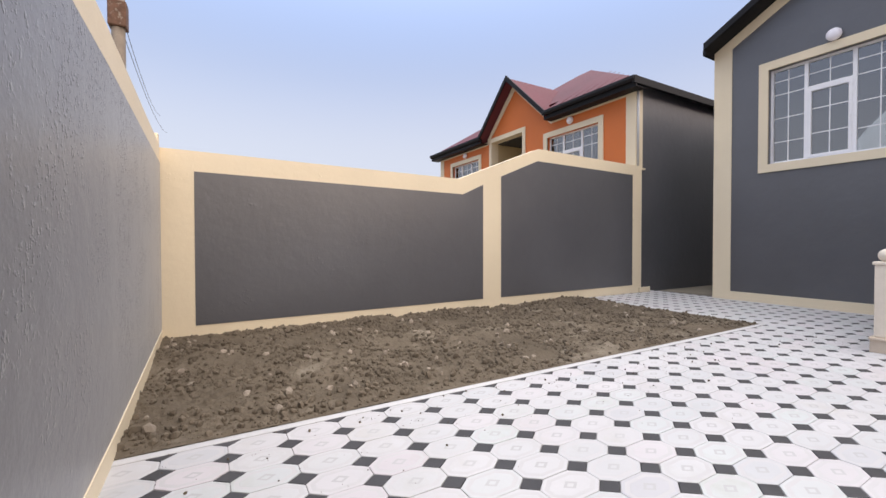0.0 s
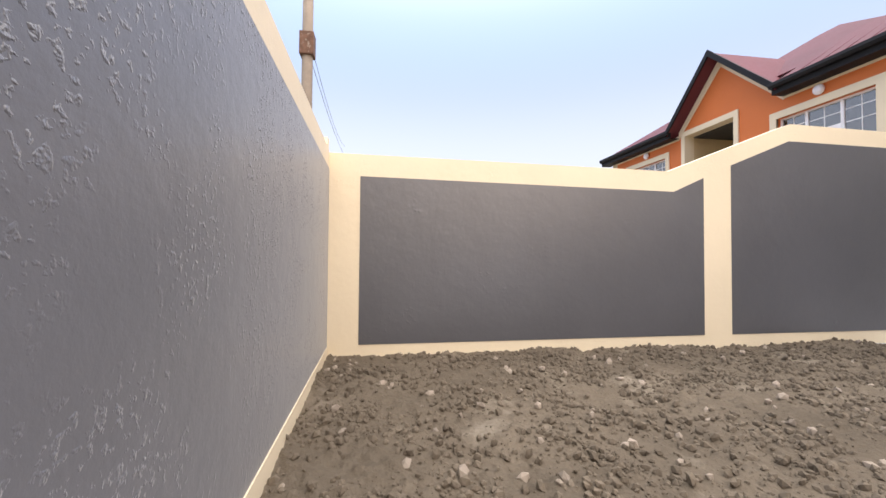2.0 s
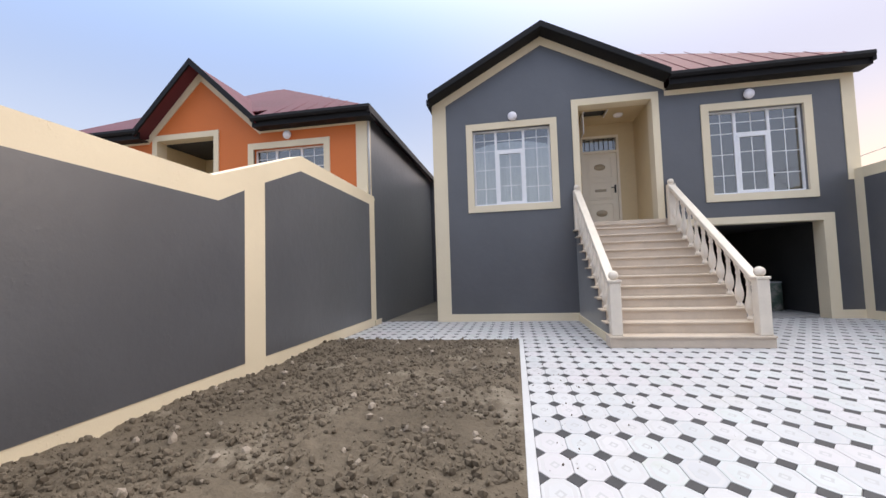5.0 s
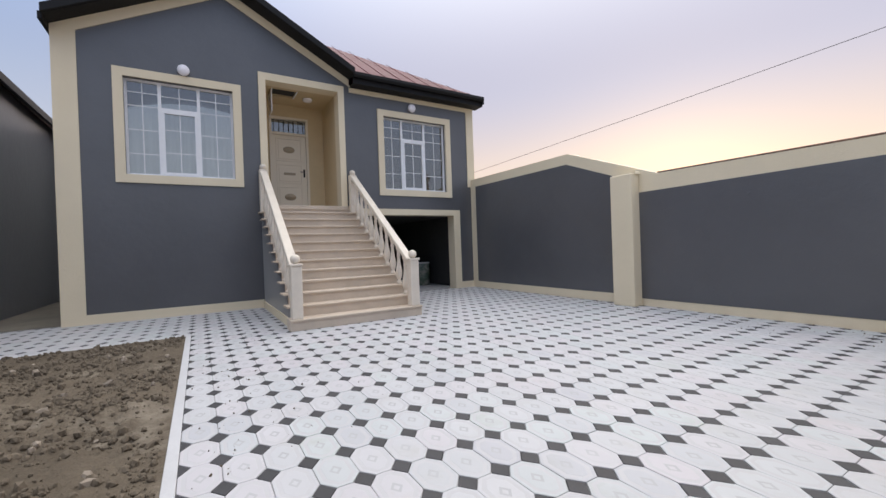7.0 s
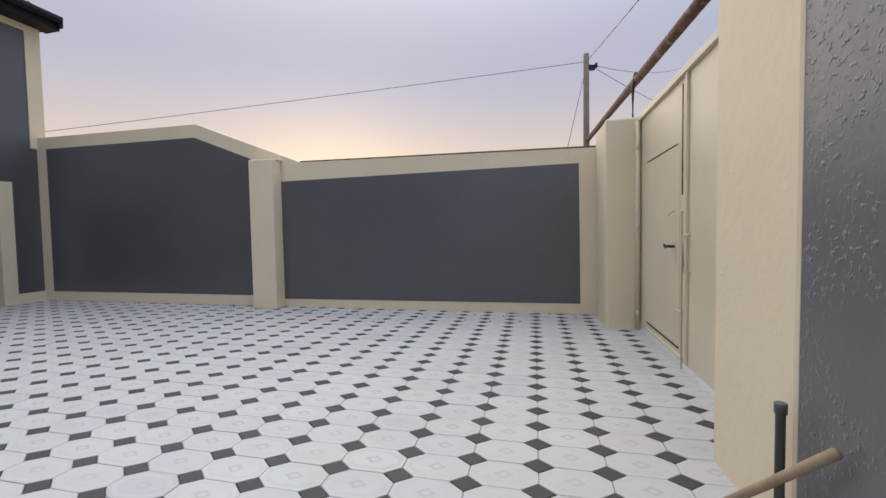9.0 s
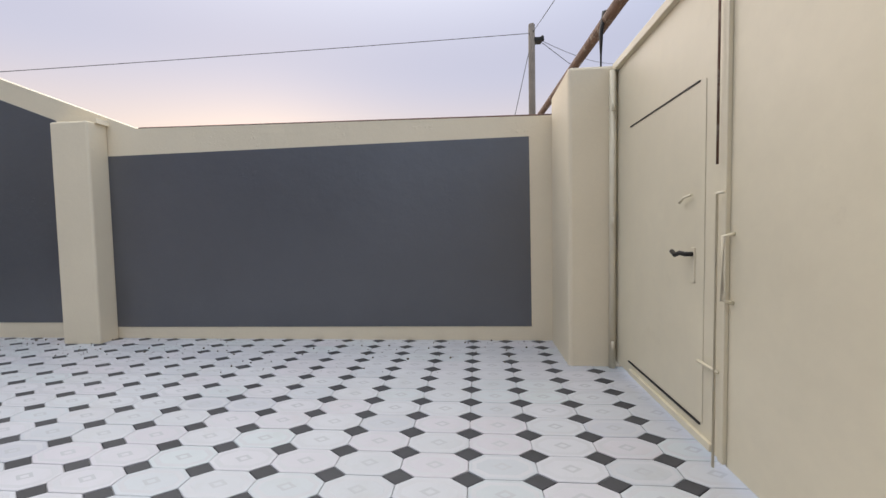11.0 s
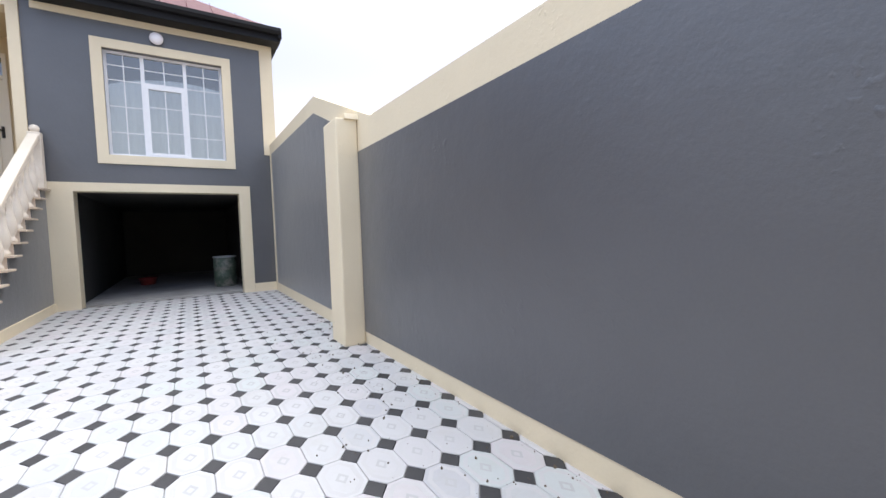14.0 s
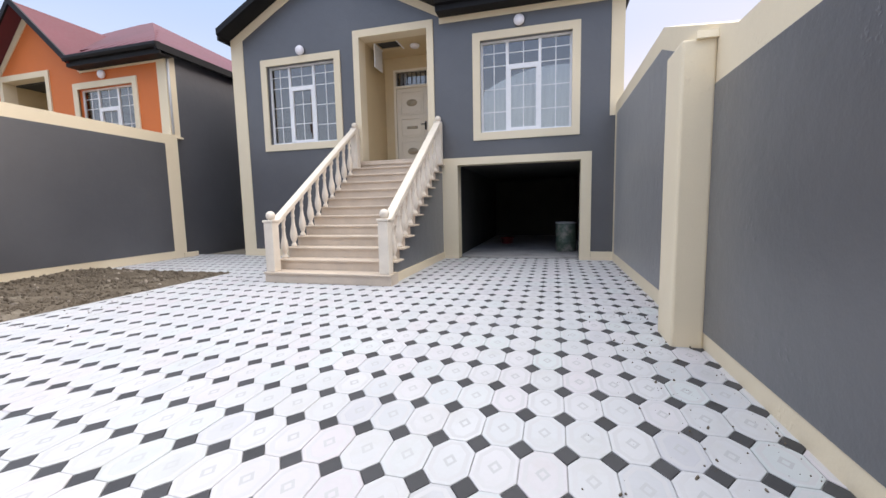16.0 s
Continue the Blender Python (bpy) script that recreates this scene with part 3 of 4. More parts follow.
# ---- front door ----
fd = hp("front_door", boxed(5.40, 6.28, PB + 0.03, PB + 0.09, 2.35, 4.40, bevel=0.006), M_DOOR, "cream panelled front door, closed")
bm = bmesh.new()
for q in ((5.34, 5.40, 2.34, 4.88), (6.28, 6.34, 2.34, 4.88), (5.40, 6.28, 4.40, 4.46), (5.40, 6.28, 4.82, 4.88)):
    box(bm, q[0], q[1], PB - 0.03, PB + 0.12, q[2], q[3])
part("door_frame", bm, M_DOOR, fd)
for z0, z1 in ((2.44, 3.02), (3.10, 3.62), (3.70, 4.32)):
    bm = bmesh.new()
    for q in ((5.50, 5.53, z0, z1), (6.13, 6.16, z0, z1), (5.53, 6.13, z0, z0 + 0.03), (5.53, 6.13, z1 - 0.03, z1)):
        box(bm, q[0], q[1], PB + 0.008, PB + 0.032, q[2], q[3])
    box(bm, 5.56, 6.10, PB + 0.018, PB + 0.03, z0 + 0.06, z1 - 0.06, bevel=0.005)
    part("panel", bm, M_DOOR, fd)
    zc = (z0 + z1) / 2
    if z0 == 3.10:
        part("relief", boxed(5.68, 5.98, PB + 0.006, PB + 0.02, zc - 0.035, zc + 0.035, bevel=0.01), M_GOLD, fd, "antique carved relief")
    else:
        part("relief", lathe(bmesh.new(), [(0.15, 0), (0.15, 0.008), (0.11, 0.008), (0.09, 0.02), (0.03, 0.02), (0.02, 0.028)], 20), M_GOLD, fd, "antique oval relief").matrix_basis = Matrix.Translation((5.83, PB + 0.02, zc)) @ pose(0, 0, 0, 90) @ Matrix.Diagonal((1, 0.6, 1, 1))
part("transom_glass", boxed(5.40, 6.28, PB + 0.05, PB + 0.056, 4.46, 4.82), M_GLASS, fd).visible_shadow = False
part("transom_back", boxed(5.38, 6.30, PB + 0.2, PB + 0.22, 4.44, 4.84), M_DARK, fd)
for i in range(7):
    part("transom_bar", boxed(5.46 + 0.125 * i, 5.475 + 0.125 * i, PB + 0.03, PB + 0.045, 4.46, 4.82), M_DARK, fd)
part("handle", boxed(6.19, 6.235, PB + 0.005, PB + 0.03, 3.28, 3.50, bevel=0.008), M_DARK, fd, "dark handle plate")
part("handle", tube(bmesh.new(), [(6.21, PB + 0.02, 3.42), (6.21, PB - 0.04, 3.42), (6.10, PB - 0.045, 3.42)], 0.011), M_DARK, fd, "dark lever handle")

for wv in (W1, W2):
    o = window(None, *wv, D)
    o.parent = house
    o.matrix_parent_inverse = Matrix.Translation((-6.2, -14, 0))
wall_lamp(3.5, D, 5.10)
wall_lamp(8.81, D, 5.09)
# roof
PEAK = (6.15, 14.3, 8.33)
rf = hp("roof", hip_roof(bmesh.new(), 1.40, 11.03, 10.22, 18.6, 5.6, PEAK, (0, 7.05, 10.95)), M_ROOF, "maroon sheet-metal hip roof")
ribs_on(rf, 7.1, 11.03, 10.22, 5.6, (7.4, 13.6, 7.86))
gr = hp("gable_roof", gable_roof(bmesh.new(), HL, 4.255, 7.05, 5.6, 7.1, 10.2, 13.6, t=0.07, over=0.03), M_ROOF, "maroon gable roof")
bm = gable_roof(bmesh.new(), HL, 4.255, 7.05, 5.58, 7.08, 10.16, 10.21, t=0.15, over=0.03)
part("barge_board", bm, M_FASCIA, gr, "black barge board")
bm = gable_roof(bmesh.new(), HL, 4.255, 7.05, 5.575, 7.075, 10.21, D - 0.02, t=0.02, over=0.02)
part("soffit", bm, M_FASCIA, gr)
hp("gutter", gutter(bmesh.new(), 7.06, 11.03, 10.22, 5.53), M_FASCIA, "black eave gutter")
hp("gutter", boxed(10.98, 11.05, 10.2, 18.6, 5.43, 5.63), M_FASCIA)
hp("gutter", boxed(1.38, 1.44, 10.24, 18.6, 5.47, 5.6), M_FASCIA)
# garage inside; its darkness is painted into the plaster colour
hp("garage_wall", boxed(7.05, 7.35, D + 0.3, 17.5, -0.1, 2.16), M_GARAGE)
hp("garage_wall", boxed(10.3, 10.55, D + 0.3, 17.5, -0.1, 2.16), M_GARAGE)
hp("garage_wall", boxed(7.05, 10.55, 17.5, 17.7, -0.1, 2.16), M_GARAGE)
solid("floor_garage", boxed(7.35, 10.3, D + 0.32, 17.5, -0.1, 0.02), M_BED, "dusty bare concrete garage floor", "floor", kind="structure")
dr = thing("drum", "pale green dented drum standing in the garage", "drum", (9.85, 12.25, 0.02))
part("body", lathe(bmesh.new(), [(0.24, 0), (0.25, 0.02), (0.25, 0.22), (0.262, 0.24), (0.25, 0.26), (0.25, 0.45), (0.262, 0.47), (0.25, 0.49), (0.25, 0.68), (0.24, 0.7)], 24), M_DRUM, dr)
part("lid", lathe(bmesh.new(), [(0.25, 0.70), (0.26, 0.70), (0.26, 0.73), (0.2, 0.735)], 24), M_KERB, dr, "pale lid")
tb = bmesh.new()
lathe(tb, [(0.16, 0), (0.2, 0.16), (0.22, 0.17), (0.21, 0.18), (0.19, 0.16), (0.15, 0.02)], 20, (8.15, 14.2, 0.02))
solid("basin", tb, M_RED, "dull red plastic basin on the garage floor", "basin")

# ---- stairs ----
st = thing("staircase", "straight beige stone staircase of thirteen steps to the porch", "stairs", (5.98, 7.2, 0))


def sp(name, bm, mat, label="", parent=None):
    o = part(name, bm, mat, parent or st, label)
    if not parent:
        o.matrix_parent_inverse = Matrix.Translation((-5.98, -7.2, 0))
    return o


Y0, GO, RI, N = 7.18, 0.2822, 0.18, 13
for i in range(N):
    yf = Y0 + 0.035 + GO * i
    y2 = min(yf + GO, D - 0.002)
    if i < 12:
        sp("side", boxed(4.90, 7.06, yf + 0.012, y2 + 0.012 if i < 11 else D - 0.002, -0.05, RI * (i + 1) - 0.032), M_GREY, "grey rendered flank")
    a, b = (4.83, 7.13) if i == 0 else (4.97, 6.99)
    sp("riser", boxed(a if i == 0 else 4.91, b if i == 0 else 7.05, yf, yf + 0.014, RI * i + (0 if i else -0.04), RI * (i + 1) - 0.03), M_STONE)
    if i < 12:
        sp("tread", boxed(4.825, 7.135, yf - 0.035, y2 + 0.01 if i < 11 else D - 0.003, RI * (i + 1) - 0.032, RI * (i + 1), bevel=0.008), M_STONE, "beige stone tread")
sp("tread", boxed(4.95, 7.01, Y0 + GO * 12, D - 0.045, RI * 13 - 0.032, RI * 13 + 0.002, bevel=0.006), M_STONE)
for xa, xb in ((4.83, 4.90), (7.06, 7.13)):
    sp("base_band", boxed(xa + (0.045 if xa < 5 else 0), xb - (0 if xa < 5 else 0.045), Y0 + 0.05, D - 0.03, -0.05, 0.148), M_CREAM)
    sp("step_end", boxed(xa, xb, Y0 + 0.05, Y0 + 0.32, -0.05, RI - 0.033), M_STONE)
BAL = [(0.052, 0), (0.052, 0.03), (0.034, 0.05), (0.03, 0.07), (0.048, 0.10), (0.062, 0.15), (0.066, 0.19), (0.056, 0.25), (0.038, 0.32), (0.03, 0.39), (0.028, 0.45), (0.04, 0.47), (0.03, 0.49), (0.028, 0.52), (0.038, 0.56), (0.05, 0.58), (0.05, 0.64)]
bal_mesh = mesh_of("baluster", lathe(bmesh.new(), BAL, 14), M_BALUSTER)
for xc in (4.945, 7.015):
    nb = sp("newel", boxed(xc - 0.085, xc + 0.085, Y0 + 0.03, Y0 + 0.20, RI, RI + 0.83, bevel=0.012), M_BALUSTER, "square stone newel")
    part("newel_cap", boxed(xc - 0.10, xc + 0.10, Y0 + 0.015, Y0 + 0.215, RI + 0.83, RI + 0.87, bevel=0.01), M_BALUSTER, nb)
    part("ball", ball(bmesh.new(), (xc, Y0 + 0.115, RI + 0.94), 0.078), M_BALUSTER, nb, "stone ball finial")
    yt = Y0 + GO * 12 - 0.10
    nt_ = sp("newel", boxed(xc - 0.085, xc + 0.085, yt - 0.08, yt + 0.08, RI * 12, RI * 12 + 0.95, bevel=0.012), M_BALUSTER, "square stone newel")
    part("ball", ball(bmesh.new(), (xc, yt, RI * 12 + 1.01), 0.07), M_BALUSTER, nt_, "stone ball finial")
    bm = bmesh.new()
    za, zb = 0.98, RI * 12 + 0.86
    prism(bm, [(Y0 + 0.2, za - 0.04), (yt - 0.08, zb - 0.04), (yt - 0.08, zb + 0.06), (Y0 + 0.2, za + 0.06)], "x", xc - 0.075, xc + 0.075)
    bmesh.ops.bevel(bm, geom=list(bm.edges), offset=0.018, segments=2, affect="EDGES", profile=0.5)
    sp("handrail", bm, M_BALUSTER, "sloping stone handrail")
    for i in range(1, 12):
        o = new("baluster", bal_mesh)
        o.parent = st
        o.matrix_parent_inverse = Matrix.Translation((-5.98, -7.2, 0))
        yb = Y0 + 0.05 + GO * i + 0.10
        top = za + (zb - za) * (yb - Y0 - 0.2) / (yt - 0.08 - Y0 - 0.2) - 0.03
        o.matrix_basis = Matrix.Translation((xc, yb, RI * (i + 1))) @ Matrix.Diagonal((1, 1, (top - RI * (i + 1)) / 0.64, 1))

solid("wall_passage", boxed(-0.17, HL, 18.0, 18.25, -0.1, 5.3), M_GREY, "grey rendered wall closing the side passage", "wall", kind="structure")

# ---- the neighbour's house ----
nh = thing("house", "orange-rendered neighbouring house with cream trim and maroon roof", "house", (-5, 14, 0))


def npt(name, bm, mat, label=""):
    o = part(name, bm, mat, nh, label)
    o.matrix_parent_inverse = Matrix.Translation((5, -14, 0))
    return o


NY, NL, NR = 10.1, -10.4, -0.2
NW1, NW2 = (-9.46, 2.61, -7.06, 4.86), (-3.50, 2.56, -1.16, 4.84)
nholes = [(w_[0] + s, w_[2] - s, w_[1] + s, w_[3] - s) for w_ in (NW1, NW2)] + [(-6.36, -4.52, 2.2, 5.18)]
xs = sorted({NL, NR - 0.005} | {v for h in nholes for v in h[:2]})
zs = sorted({-0.1, 5.25} | {v for h in nholes for v in h[2:]})
bm = wall_cells(bmesh.new(), xs, zs, NY, NY + 0.3, nholes)
prism(bm, [(-6.6, 5.25), (-3.15, 5.25), (-3.15, 5.33), (-4.96, 7.03), (-6.6, 5.33)], "y", NY, NY + 0.3)
npt("wall", bm, M_ORANGE, "orange rendered front wall")
npt("side_wall", boxed(-0.5, -0.17, NY + 0.02, 24.0, -0.1, 5.37), M_GREY, "dark grey rendered flank")
npt("side_wall", boxed(NL, NL + 0.3, NY + 0.3, 17.6, -0.1, 5.3), M_ORANGE)
npt("back_wall", boxed(NL, -0.2, 17.6, 17.9, -0.1, 5.3), M_GREY)
npt("ceiling_slab", boxed(NL + 0.3, -0.3, NY + 0.3, 17.6, 5.12, 5.25), M_GARAGE)
npt("corner_band", boxed(-0.44, -0.15, NY - 0.03, NY + 0.25, 3.2, 5.25), M_CREAM, "cream corner band")
npt("corner_ledge", boxed(-0.6, -0.08, NY - 0.06, NY + 0.28, 3.15, 3.2, bevel=0.008), M_CREAM)
npt("drain_pipe", tube(bmesh.new(), [(-0.12, NY + 0.02, 3.25), (-0.12, NY + 0.02, 5.2)], 0.03, 10), M_KERB, "pale drain pipe")
npt("corner_band", boxed(NL - 0.01, NL + 0.3, NY - 0.02, NY + 0.2, -0.1, 5.2), M_CREAM)
npt("eave_band", boxed(-3.15, -0.44, NY - 0.023, NY + 0.1, 5.11, 5.25), M_CREAM)
npt("eave_band", boxed(NL + 0.3, -6.6, NY - 0.023, NY + 0.1, 5.11, 5.25), M_CREAM)
npt("gable_band", prismed([(-6.6, 5.13), (-4.96, 6.75), (-3.15, 5.08), (-3.15, 5.33), (-4.96, 7.03), (-6.6, 5.38)], "y", NY - 0.026, NY + 0.1), M_CREAM)
bm = bmesh.new()
box(bm, -6.49, -6.34, NY - 0.035, NY + 0.3, 2.2, 5.32)
box(bm, -4.54, -4.39, NY - 0.035, NY + 0.3, 2.2, 5.32)
box(bm, -6.34, -4.54, NY - 0.035, NY + 0.3, 5.16, 5.32)
npt("porch_surround", bm, M_CREAM)
bm = bmesh.new()
box(bm, -6.49, -6.34, NY + 0.3, NY + 1.8, 2.1, 5.18)
box(bm, -4.54, -4.39, NY + 0.3, NY + 1.8, 2.1, 5.18)
box(bm, -6.49, -4.39, NY + 1.8, NY + 1.95, 2.1, 5.18)
box(bm, -6.34, -4.54, NY + 0.3, NY + 1.8, 5.16, 5.19)
box(bm, -6.49, -4.39, NY, NY + 1.8, 2.1, 2.2)
npt("porch_wall", bm, M_TAN, "tan plaster porch")
for w_ in (NW1, NW2):
    o = window(None, *w_, NY)
    o.parent = nh
    o.matrix_parent_inverse = Matrix.Translation((5, -14, 0))
wall_lamp(-2.34, NY, 4.985)
wall_lamp(-8.2, NY, 5.0)
NP = (-4.95, 13.7, 8.12)
nr = npt("roof", hip_roof(bmesh.new(), NL - 0.3, 0.07, 9.7, 24.3, 5.38, NP, (-6.6, -3.15, 10.45)), M_ROOF, "maroon sheet-metal hip roof")
ribs_on(nr, -3.1, 0.07, 9.7, 5.38, (-2.75, 12.0, 6.93))
npt("gable_roof", gable_roof(bmesh.new(), -6.6, -4.96, -3.15, 5.35, 7.03, 9.7, 13.0), M_ROOF)
npt("barge_board", gable_roof(bmesh.new(), -6.6, -4.96, -3.15, 5.33, 7.01, 9.66, 9.71, t=0.19, over=0.1), M_FASCIA, "black barge board")
npt("gutter", gutter(bmesh.new(), -3.15, 0.07, 9.7, 5.32), M_FASCIA, "black eave gutter")
npt("gutter", gutter(bmesh.new(), NL - 0.3, -6.6, 9.7, 5.32), M_FASCIA, "black eave gutter")
npt("gutter", boxed(0.0, 0.08, 9.68, 24.3, 5.24, 5.42), M_FASCIA)

# ---- poles and wires ----
pe = thing("utility_pole", "weathered utility pole behind the east wall", "pole", (15.52, -0.27, 0))
part("shaft", lathe(bmesh.new(), [(0.085, -0.2), (0.07, 5.6), (0.06, 5.62)], 10), M_POLE, pe)
part("bracket", boxed(-0.05, 0.16, -0.22, -0.02, 5.25, 5.32), M_DARK, pe)
for q in ((0.12, -0.25), (0.2, -0.12)):
    part("insulator", lathe(bmesh.new(), [(0.03, 0), (0.045, 0.03), (0.03, 0.06), (0.04, 0.09), (0.02, 0.12)], 10, (q[0], q[1], 5.3)), M_DARK, pe)
pw = thing("utility_pole", "weathered utility pole with a rusty collar behind the street wall", "pole", (-3.8, -1.0, 0))
part("shaft", lathe(bmesh.new(), [(0.13, -0.2), (0.11, 7.6), (0.09, 7.62)], 8), M_POLE, pw)
part("collar", boxed(-0.15, 0.15, -0.15, 0.15, 5.55, 6.05, bevel=0.02), M_RUST, pw, "rusty iron collar")
for a, b, d_ in (((15.5, -0.3, 5.42), (7.4, 43, 2.05), 0.3), ((15.6, -0.3, 5.4), (31.6, -8.3, 11.0), 0.4), ((15.6, -0.3, 5.42), (22, -7, 4.6), 0.3), ((15.5, -0.3, 5.45), (3.0, -1.2, 3.4), 0.05), ((15.52, -0.2, 5.0), (15.6, 0.5, 2.0), 0.02),
                 ((-3.8, -1.0, 5.75), (-22.9, -1.75, 7.9), 0.5), ((-3.8, -1.0, 6.1), (-22.6, -2.05, 8.8), 0.5)):
    solid("overhead_wire", tube(bmesh.new(), sag(a, b, d_), 0.007, 5), M_WIRE, "thin dark overhead wire strung from a pole", "wire", "overhead wires")

# ---- unpaved bed ----
bm = bmesh.new()
nx, ny = 130, 300
def soil(x, y):
    edge = min(1.0, (DX - x) / 0.35 + 0.12, (DY - y) / 0.3 + 0.12)
    h = 0.05 * noise.noise((x * 0.9, y * 0.9, 1.3)) + 0.03 * noise.noise((x * 3.1, y * 3.1, 7.7)) + 0.048 * abs(noise.noise((x * 9, y * 9, 3.1))) + 0.026 * noise.noise((x * 24, y * 24, 5.5))
    return 0.004 + edge * (0.008 + h) + (0.012 if x < 0.25 else 0.0) * (1 - x / 0.25)
grid = [[bm.verts.new((DX * i / nx, DY * j / ny, soil(DX * i / nx, DY * j / ny))) for j in range(ny + 1)] for i in range(nx + 1)]
for i in range(nx):
    for j in range(ny):
        bm.faces.new((grid[i][j], grid[i + 1][j], grid[i + 1][j + 1], grid[i][j + 1])).smooth = True
solid("soil_bed", bm, M_EARTH, "rough dug clay soil bed between wall and paving", "soil", kind="structure")
rng = random.Random(4)


def pebble(bm, c, r, flat=0.7):
    res = bmesh.ops.create_icosphere(bm, subdivisions=1, radius=1)
    e = Euler((rng.uniform(0, 6), rng.uniform(0, 6), rng.uniform(0, 6)))
    sc = Vector((rng.uniform(0.7, 1.25), rng.uniform(0.7, 1.25), flat)) * r
    for v in res["verts"]:
        p = v.co * rng.uniform(0.75, 1.2)
        p = Vector((p.x * sc.x, p.y * sc.y, p.z * sc.z))
        p.rotate(e)
        v.co = p + Vector(c)


verts, faces = [], []
shapes = []
for k_ in range(12):
    b_ = bmesh.new()
    pebble(b_, (0, 0, 0), 1.0)
    b_.verts.index_update()
    shapes.append(([v.co.copy() for v in b_.verts], [[v.index for v in f.verts] for f in b_.faces]))
    b_.free()
for k_ in range(34000):
    x, y = rng.uniform(0.02, DX - 0.03), rng.uniform(0.02, DY - 0.05)
    if noise.noise((x * 1.7, y * 1.7, 9.0)) < rng.uniform(-0.5, 0.35):
        continue
    r = 0.005 + 0.034 * rng.random() ** 4.2
    vs, fs = rng.choice(shapes)
    q = Euler((0, 0, rng.uniform(0, 6))).to_matrix()
    base, z = len(verts), soil(x, y)
    verts += [tuple(q @ v * r + Vector((x, y, z + r * 0.2))) for v in vs]
    faces += [[base + i for i in f] for f in fs]
me = bpy.data.meshes.new("soil_clods")
me.from_pydata(verts, [], faces)
me.materials.append(M_CLOD)
tagged(new("soil_clods", me), "small clods and crumbs of dry clay on the soil bed", "clods", kind="stuff")
for k_ in range(110):
    x, y = rng.uniform(0.1, DX - 0.15), rng.uniform(0.1, DY - 0.2)
    r = rng.uniform(0.02, 0.05)
    b_ = bmesh.new()
    pebble(b_, (x, y, soil(x, y) + r * 0.25), r)
    solid("stone", b_, M_ROCK, "rough pale stone lying on the soil bed", "stone", "stones on the soil")

# ---- paving ----
PX, PY, OX, OY = 0.21798, 0.34601, 9.3973, 3.4395     # pitch, and one charcoal diamond's centre
AX, AY = 0.062, 0.080                             # half axes of the diamonds
bed = bmesh.new()
box(bed, DX, W, -0.6, D + 0.33, -0.13, -0.012)
box(bed, -0.02, DX, DY, D + 0.3, -0.13, -0.012)
paving = solid("pavement", bed, M_BED, "patterned paving of pale octagons and charcoal diamonds", "paving", kind="structure")
solid("passage_floor", boxed(0.0, HL, D + 0.3, 18, -0.13, 0.0), M_FIELD, "bare ground in the passage between the houses", "ground", kind="structure")
g_ = 0.0035


def octagon(cx, cy, k=1.0, sh=0.0):
    hx, hy = PX / 2 - g_ / 2 - sh, PY / 2 - g_ / 2 - sh
    ax, ay = AX + g_ * 0.5 - sh * 0.42, AY + g_ * 0.5 - sh * 0.42
    return [(cx + hx, cy - hy + ay), (cx + hx, cy + hy - ay), (cx + hx - ax, cy + hy), (cx - hx + ax, cy + hy), (cx - hx, cy + hy - ay), (cx - hx, cy - hy + ay), (cx - hx + ax, cy - hy), (cx + hx - ax, cy - hy)]


def tile_mesh(vs, fs, mats, cx, cy, dz):
    """One octagon: chamfered edge, a faint ring and a faint diamond outline in low relief."""
    b = len(vs)
    rings = [(octagon(cx, cy), -0.014), (octagon(cx, cy), -0.002), (octagon(cx, cy, sh=0.003), 0.0), (octagon(cx, cy, sh=0.014), 0.0), (octagon(cx, cy, sh=0.018), -0.0007), (octagon(cx, cy, sh=0.040), -0.0007), (octagon(cx, cy, sh=0.044), 0.0)]
    for ring, z in rings:
        vs += [(x, y, z + dz) for x, y in ring]
    for r in range(len(rings) - 1):
        for i in range(8):
            j = (i + 1) % 8
            fs.append((b + r * 8 + i, b + r * 8 + j, b + r * 8 + 8 + j, b + r * 8 + 8 + i))
            mats.append(2 if r == 4 else 0)
    last = b + (len(rings) - 1) * 8
    d = len(vs)
    for f, z in ((1.0, 0.0), (0.5, -0.0007)):
        vs += [(cx + 0.036 * f, cy, z + dz), (cx, cy + 0.052 * f, z + dz), (cx - 0.036 * f, cy, z + dz), (cx, cy - 0.052 * f, z + dz)]
    L = [last + i for i in range(8)]
    E_, N_, W_, S_ = d, d + 1, d + 2, d + 3
    for q in ((L[0], L[1], E_), (L[1], L[2], N_, E_), (L[2], L[3], N_), (L[3], L[4], W_, N_), (L[4], L[5], W_), (L[5], L[6], S_, W_), (L[6], L[7], S_), (L[7], L[0], E_, S_)):
        fs.append(q)
        mats.append(0)
    for i in range(4):
        fs.append((d + i, d + (i + 1) % 4, d + 4 + (i + 1) % 4, d + 4 + i))
        mats.append(1)
    fs.append((d + 4, d + 5, d + 6, d + 7))
    mats.append(0)


def dia_mesh(vs, fs, cx, cy, dz):
    b = len(vs)
    for k, z in ((1, -0.014), (1, -0.003), (0.94, -0.001)):
        ax, ay = (AX - g_ * 0.4) * k, (AY - g_ * 0.4) * k
        vs += [(cx + ax, cy, z + dz), (cx, cy + ay, z + dz), (cx - ax, cy, z + dz), (cx, cy - ay, z + dz)]
    for r in range(2):
        for i in range(4):
            fs.append((b + r * 4 + i, b + r * 4 + (i + 1) % 4, b + r * 4 + 4 + (i + 1) % 4, b + r * 4 + 4 + i))
    fs.append((b + 8, b + 9, b + 10, b + 11))


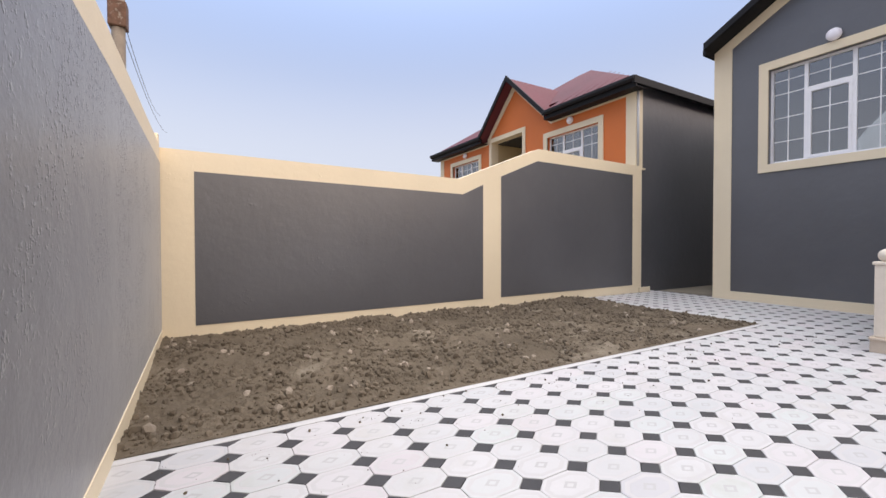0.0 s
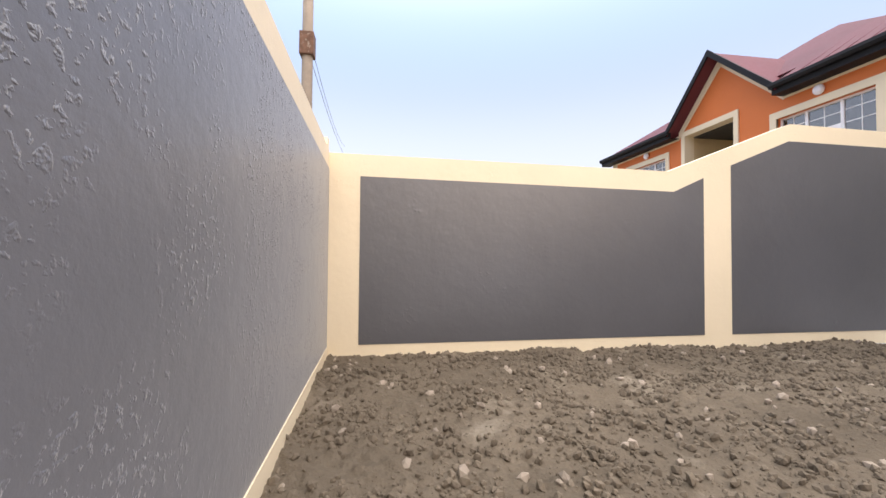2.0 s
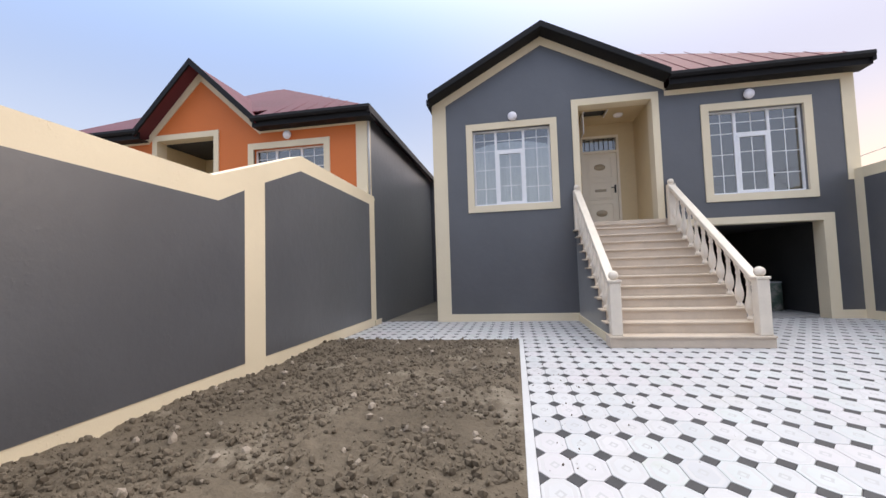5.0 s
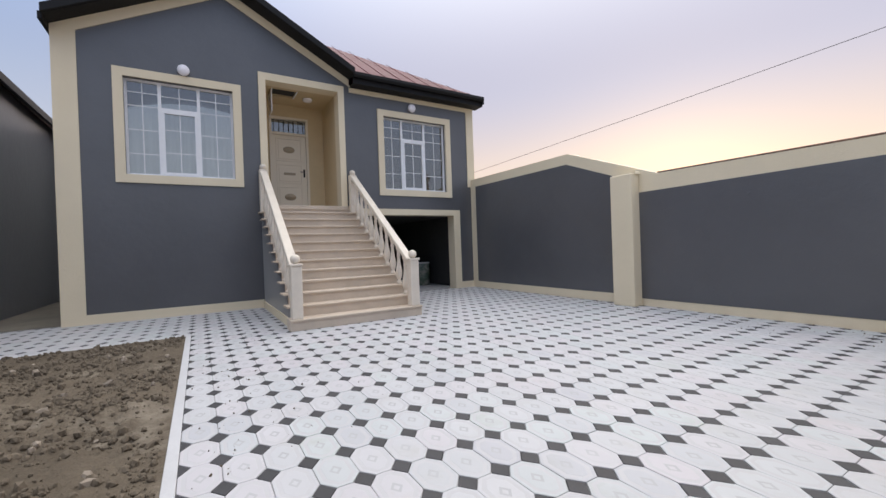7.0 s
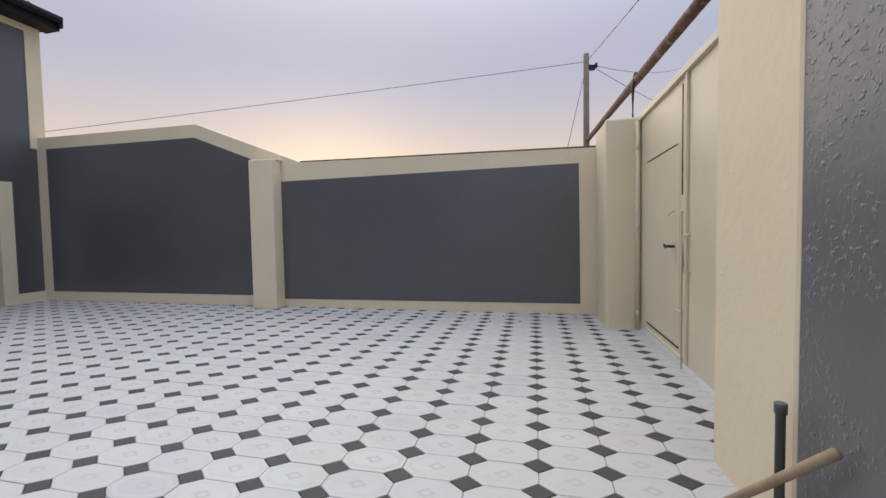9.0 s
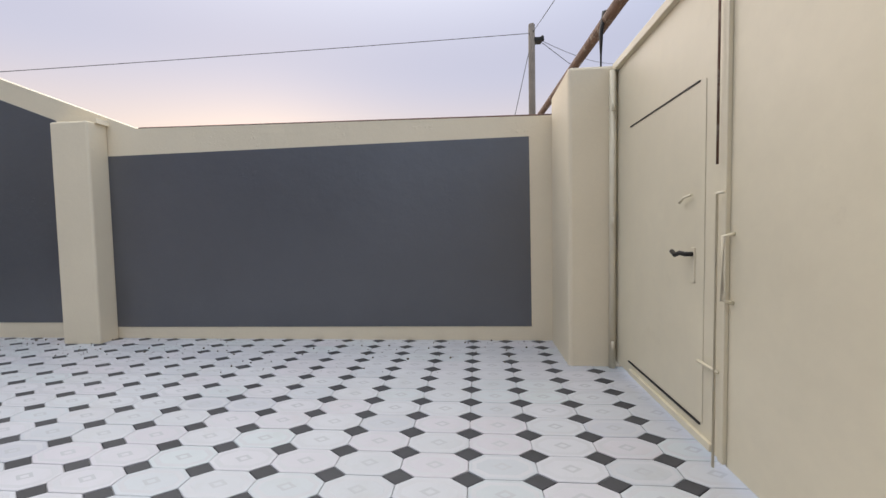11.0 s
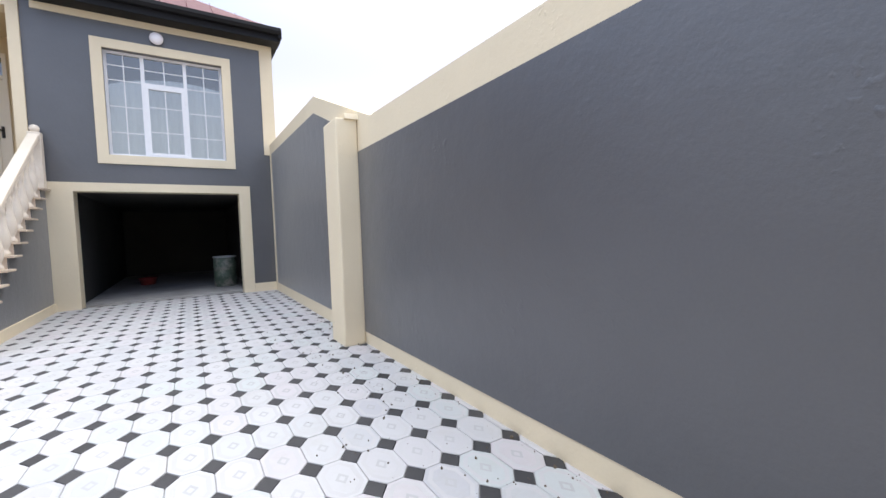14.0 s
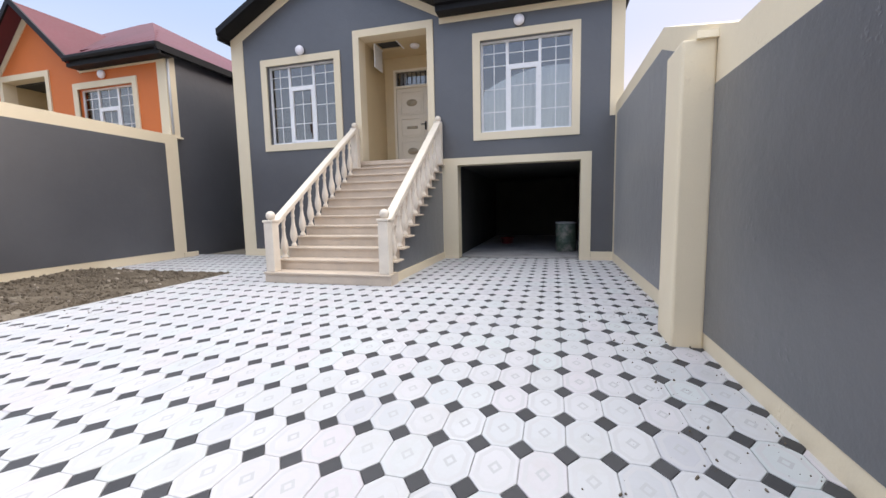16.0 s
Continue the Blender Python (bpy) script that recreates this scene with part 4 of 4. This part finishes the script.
def built(name, vs, fs, mats, mi=None):
    me = bpy.data.meshes.new(name)
    me.from_pydata(vs, [], fs)
    for m in mats:
        me.materials.append(m)
    if mi:
        me.polygons.foreach_set("material_index", mi)
    return me


v1, f1, m1_ = [], [], []
tile_mesh(v1, f1, m1_, 0, 0, 0)
one_tile = built("octagon_paver", v1, f1, (M_TILE, M_RING, M_INNER), m1_)
v2, f2 = [], []
dia_mesh(v2, f2, 0, 0, 0)
one_dia = built("diamond_paver", v2, f2, (M_DIAMOND,))
EX = DX + 0.07


def paved(x, y, mx, my):
    if x - mx > W + 0.03 or x + mx < -0.05 or y - my < -0.5 or y + my > D + 0.36:
        return False
    if x - mx < DX - 0.045 and y - my < DY - 0.045:
        return False
    if 4.95 < x < 7.0 and y > Y0 + 0.25:
        return False
    if x < 7.2 and y > D + 0.12:
        return False
    return not (x < 6.9 and y < 0.0) and not (x > 10.1 + mx and y < 0.1)


near_t = near_d = 0
bv, bf, bmi, dv, df = [], [], [], [], []
for i in range(-60, 12):
    for j in range(-16, 26):
        x, y = OX + PX * i, OY + PY * j
        jig = 0.0012 * rng.uniform(-1, 1)
        if paved(x, y, AX, AY):
            if near_d < 290 and 5.6 < x and 0.6 < y < 4.6:
                near_d += 1
                o = new("diamond_paver", one_dia)
                o.parent = paving
                o.location = (x, y, jig)
            else:
                dia_mesh(dv, df, x, y, jig)
        x, y = x + PX / 2, y + PY / 2
        jig = 0.0012 * rng.uniform(-1, 1)
        if paved(x, y, PX / 2, PY / 2):
            if near_t < 290 and 5.6 < x and 0.6 < y < 4.6:
                near_t += 1
                o = new("octagon_paver", one_tile)
                o.parent = paving
                o.location = (x, y, jig)
            else:
                tile_mesh(bv, bf, bmi, x, y, jig)
o = tagged(new("octagon_paver", built("octagon_pavers", bv, bf, (M_TILE, M_RING, M_INNER), bmi)), kind="stuff")
o.parent = paving
o = tagged(new("diamond_paver", built("diamond_pavers", dv, df, (M_DIAMOND,))), kind="stuff")
o.parent = paving
ed = bmesh.new()
box(ed, DX, EX, 0.0, DY + 0.06, -0.1, 0.004, bevel=0.004)
solid("edging", ed, M_KERB, "white concrete edging strip beside the soil", "edging", kind="structure")
solid("edging", boxed(0.0, DX - 0.004, DY - 0.01, DY + 0.06, -0.1, 0.004, bevel=0.004), M_KERB, "white concrete edging strip beside the soil", "edging", kind="structure")

# crumbs of soil and plaster swept against the walls
cv, cf = [], []
for k_ in range(750):
    if k_ % 3 == 1:
        x, y = W - 0.03 - abs(rng.gauss(0, 0.07)), rng.uniform(0.2, 10.4)
    elif k_ % 3:
        x, y = W - 0.25 - abs(rng.gauss(0, 0.35)), rng.uniform(0.3, 6.5)
    else:
        x, y = EX + abs(rng.gauss(0, 0.5)), rng.uniform(0.3, 7.8)
    r = 0.0025 + 0.009 * rng.random() ** 4
    vs, fs = rng.choice(shapes)
    b0 = len(cv)
    cv += [tuple(v * r + Vector((x, y, 0.001 + r * 0.4))) for v in vs]
    cf += [[b0 + i for i in f] for f in fs]
tagged(new("crumbs", built("crumbs", cv, cf, (M_CLOD,))), "scattered crumbs of soil and plaster on the paving", "crumbs", kind="stuff")
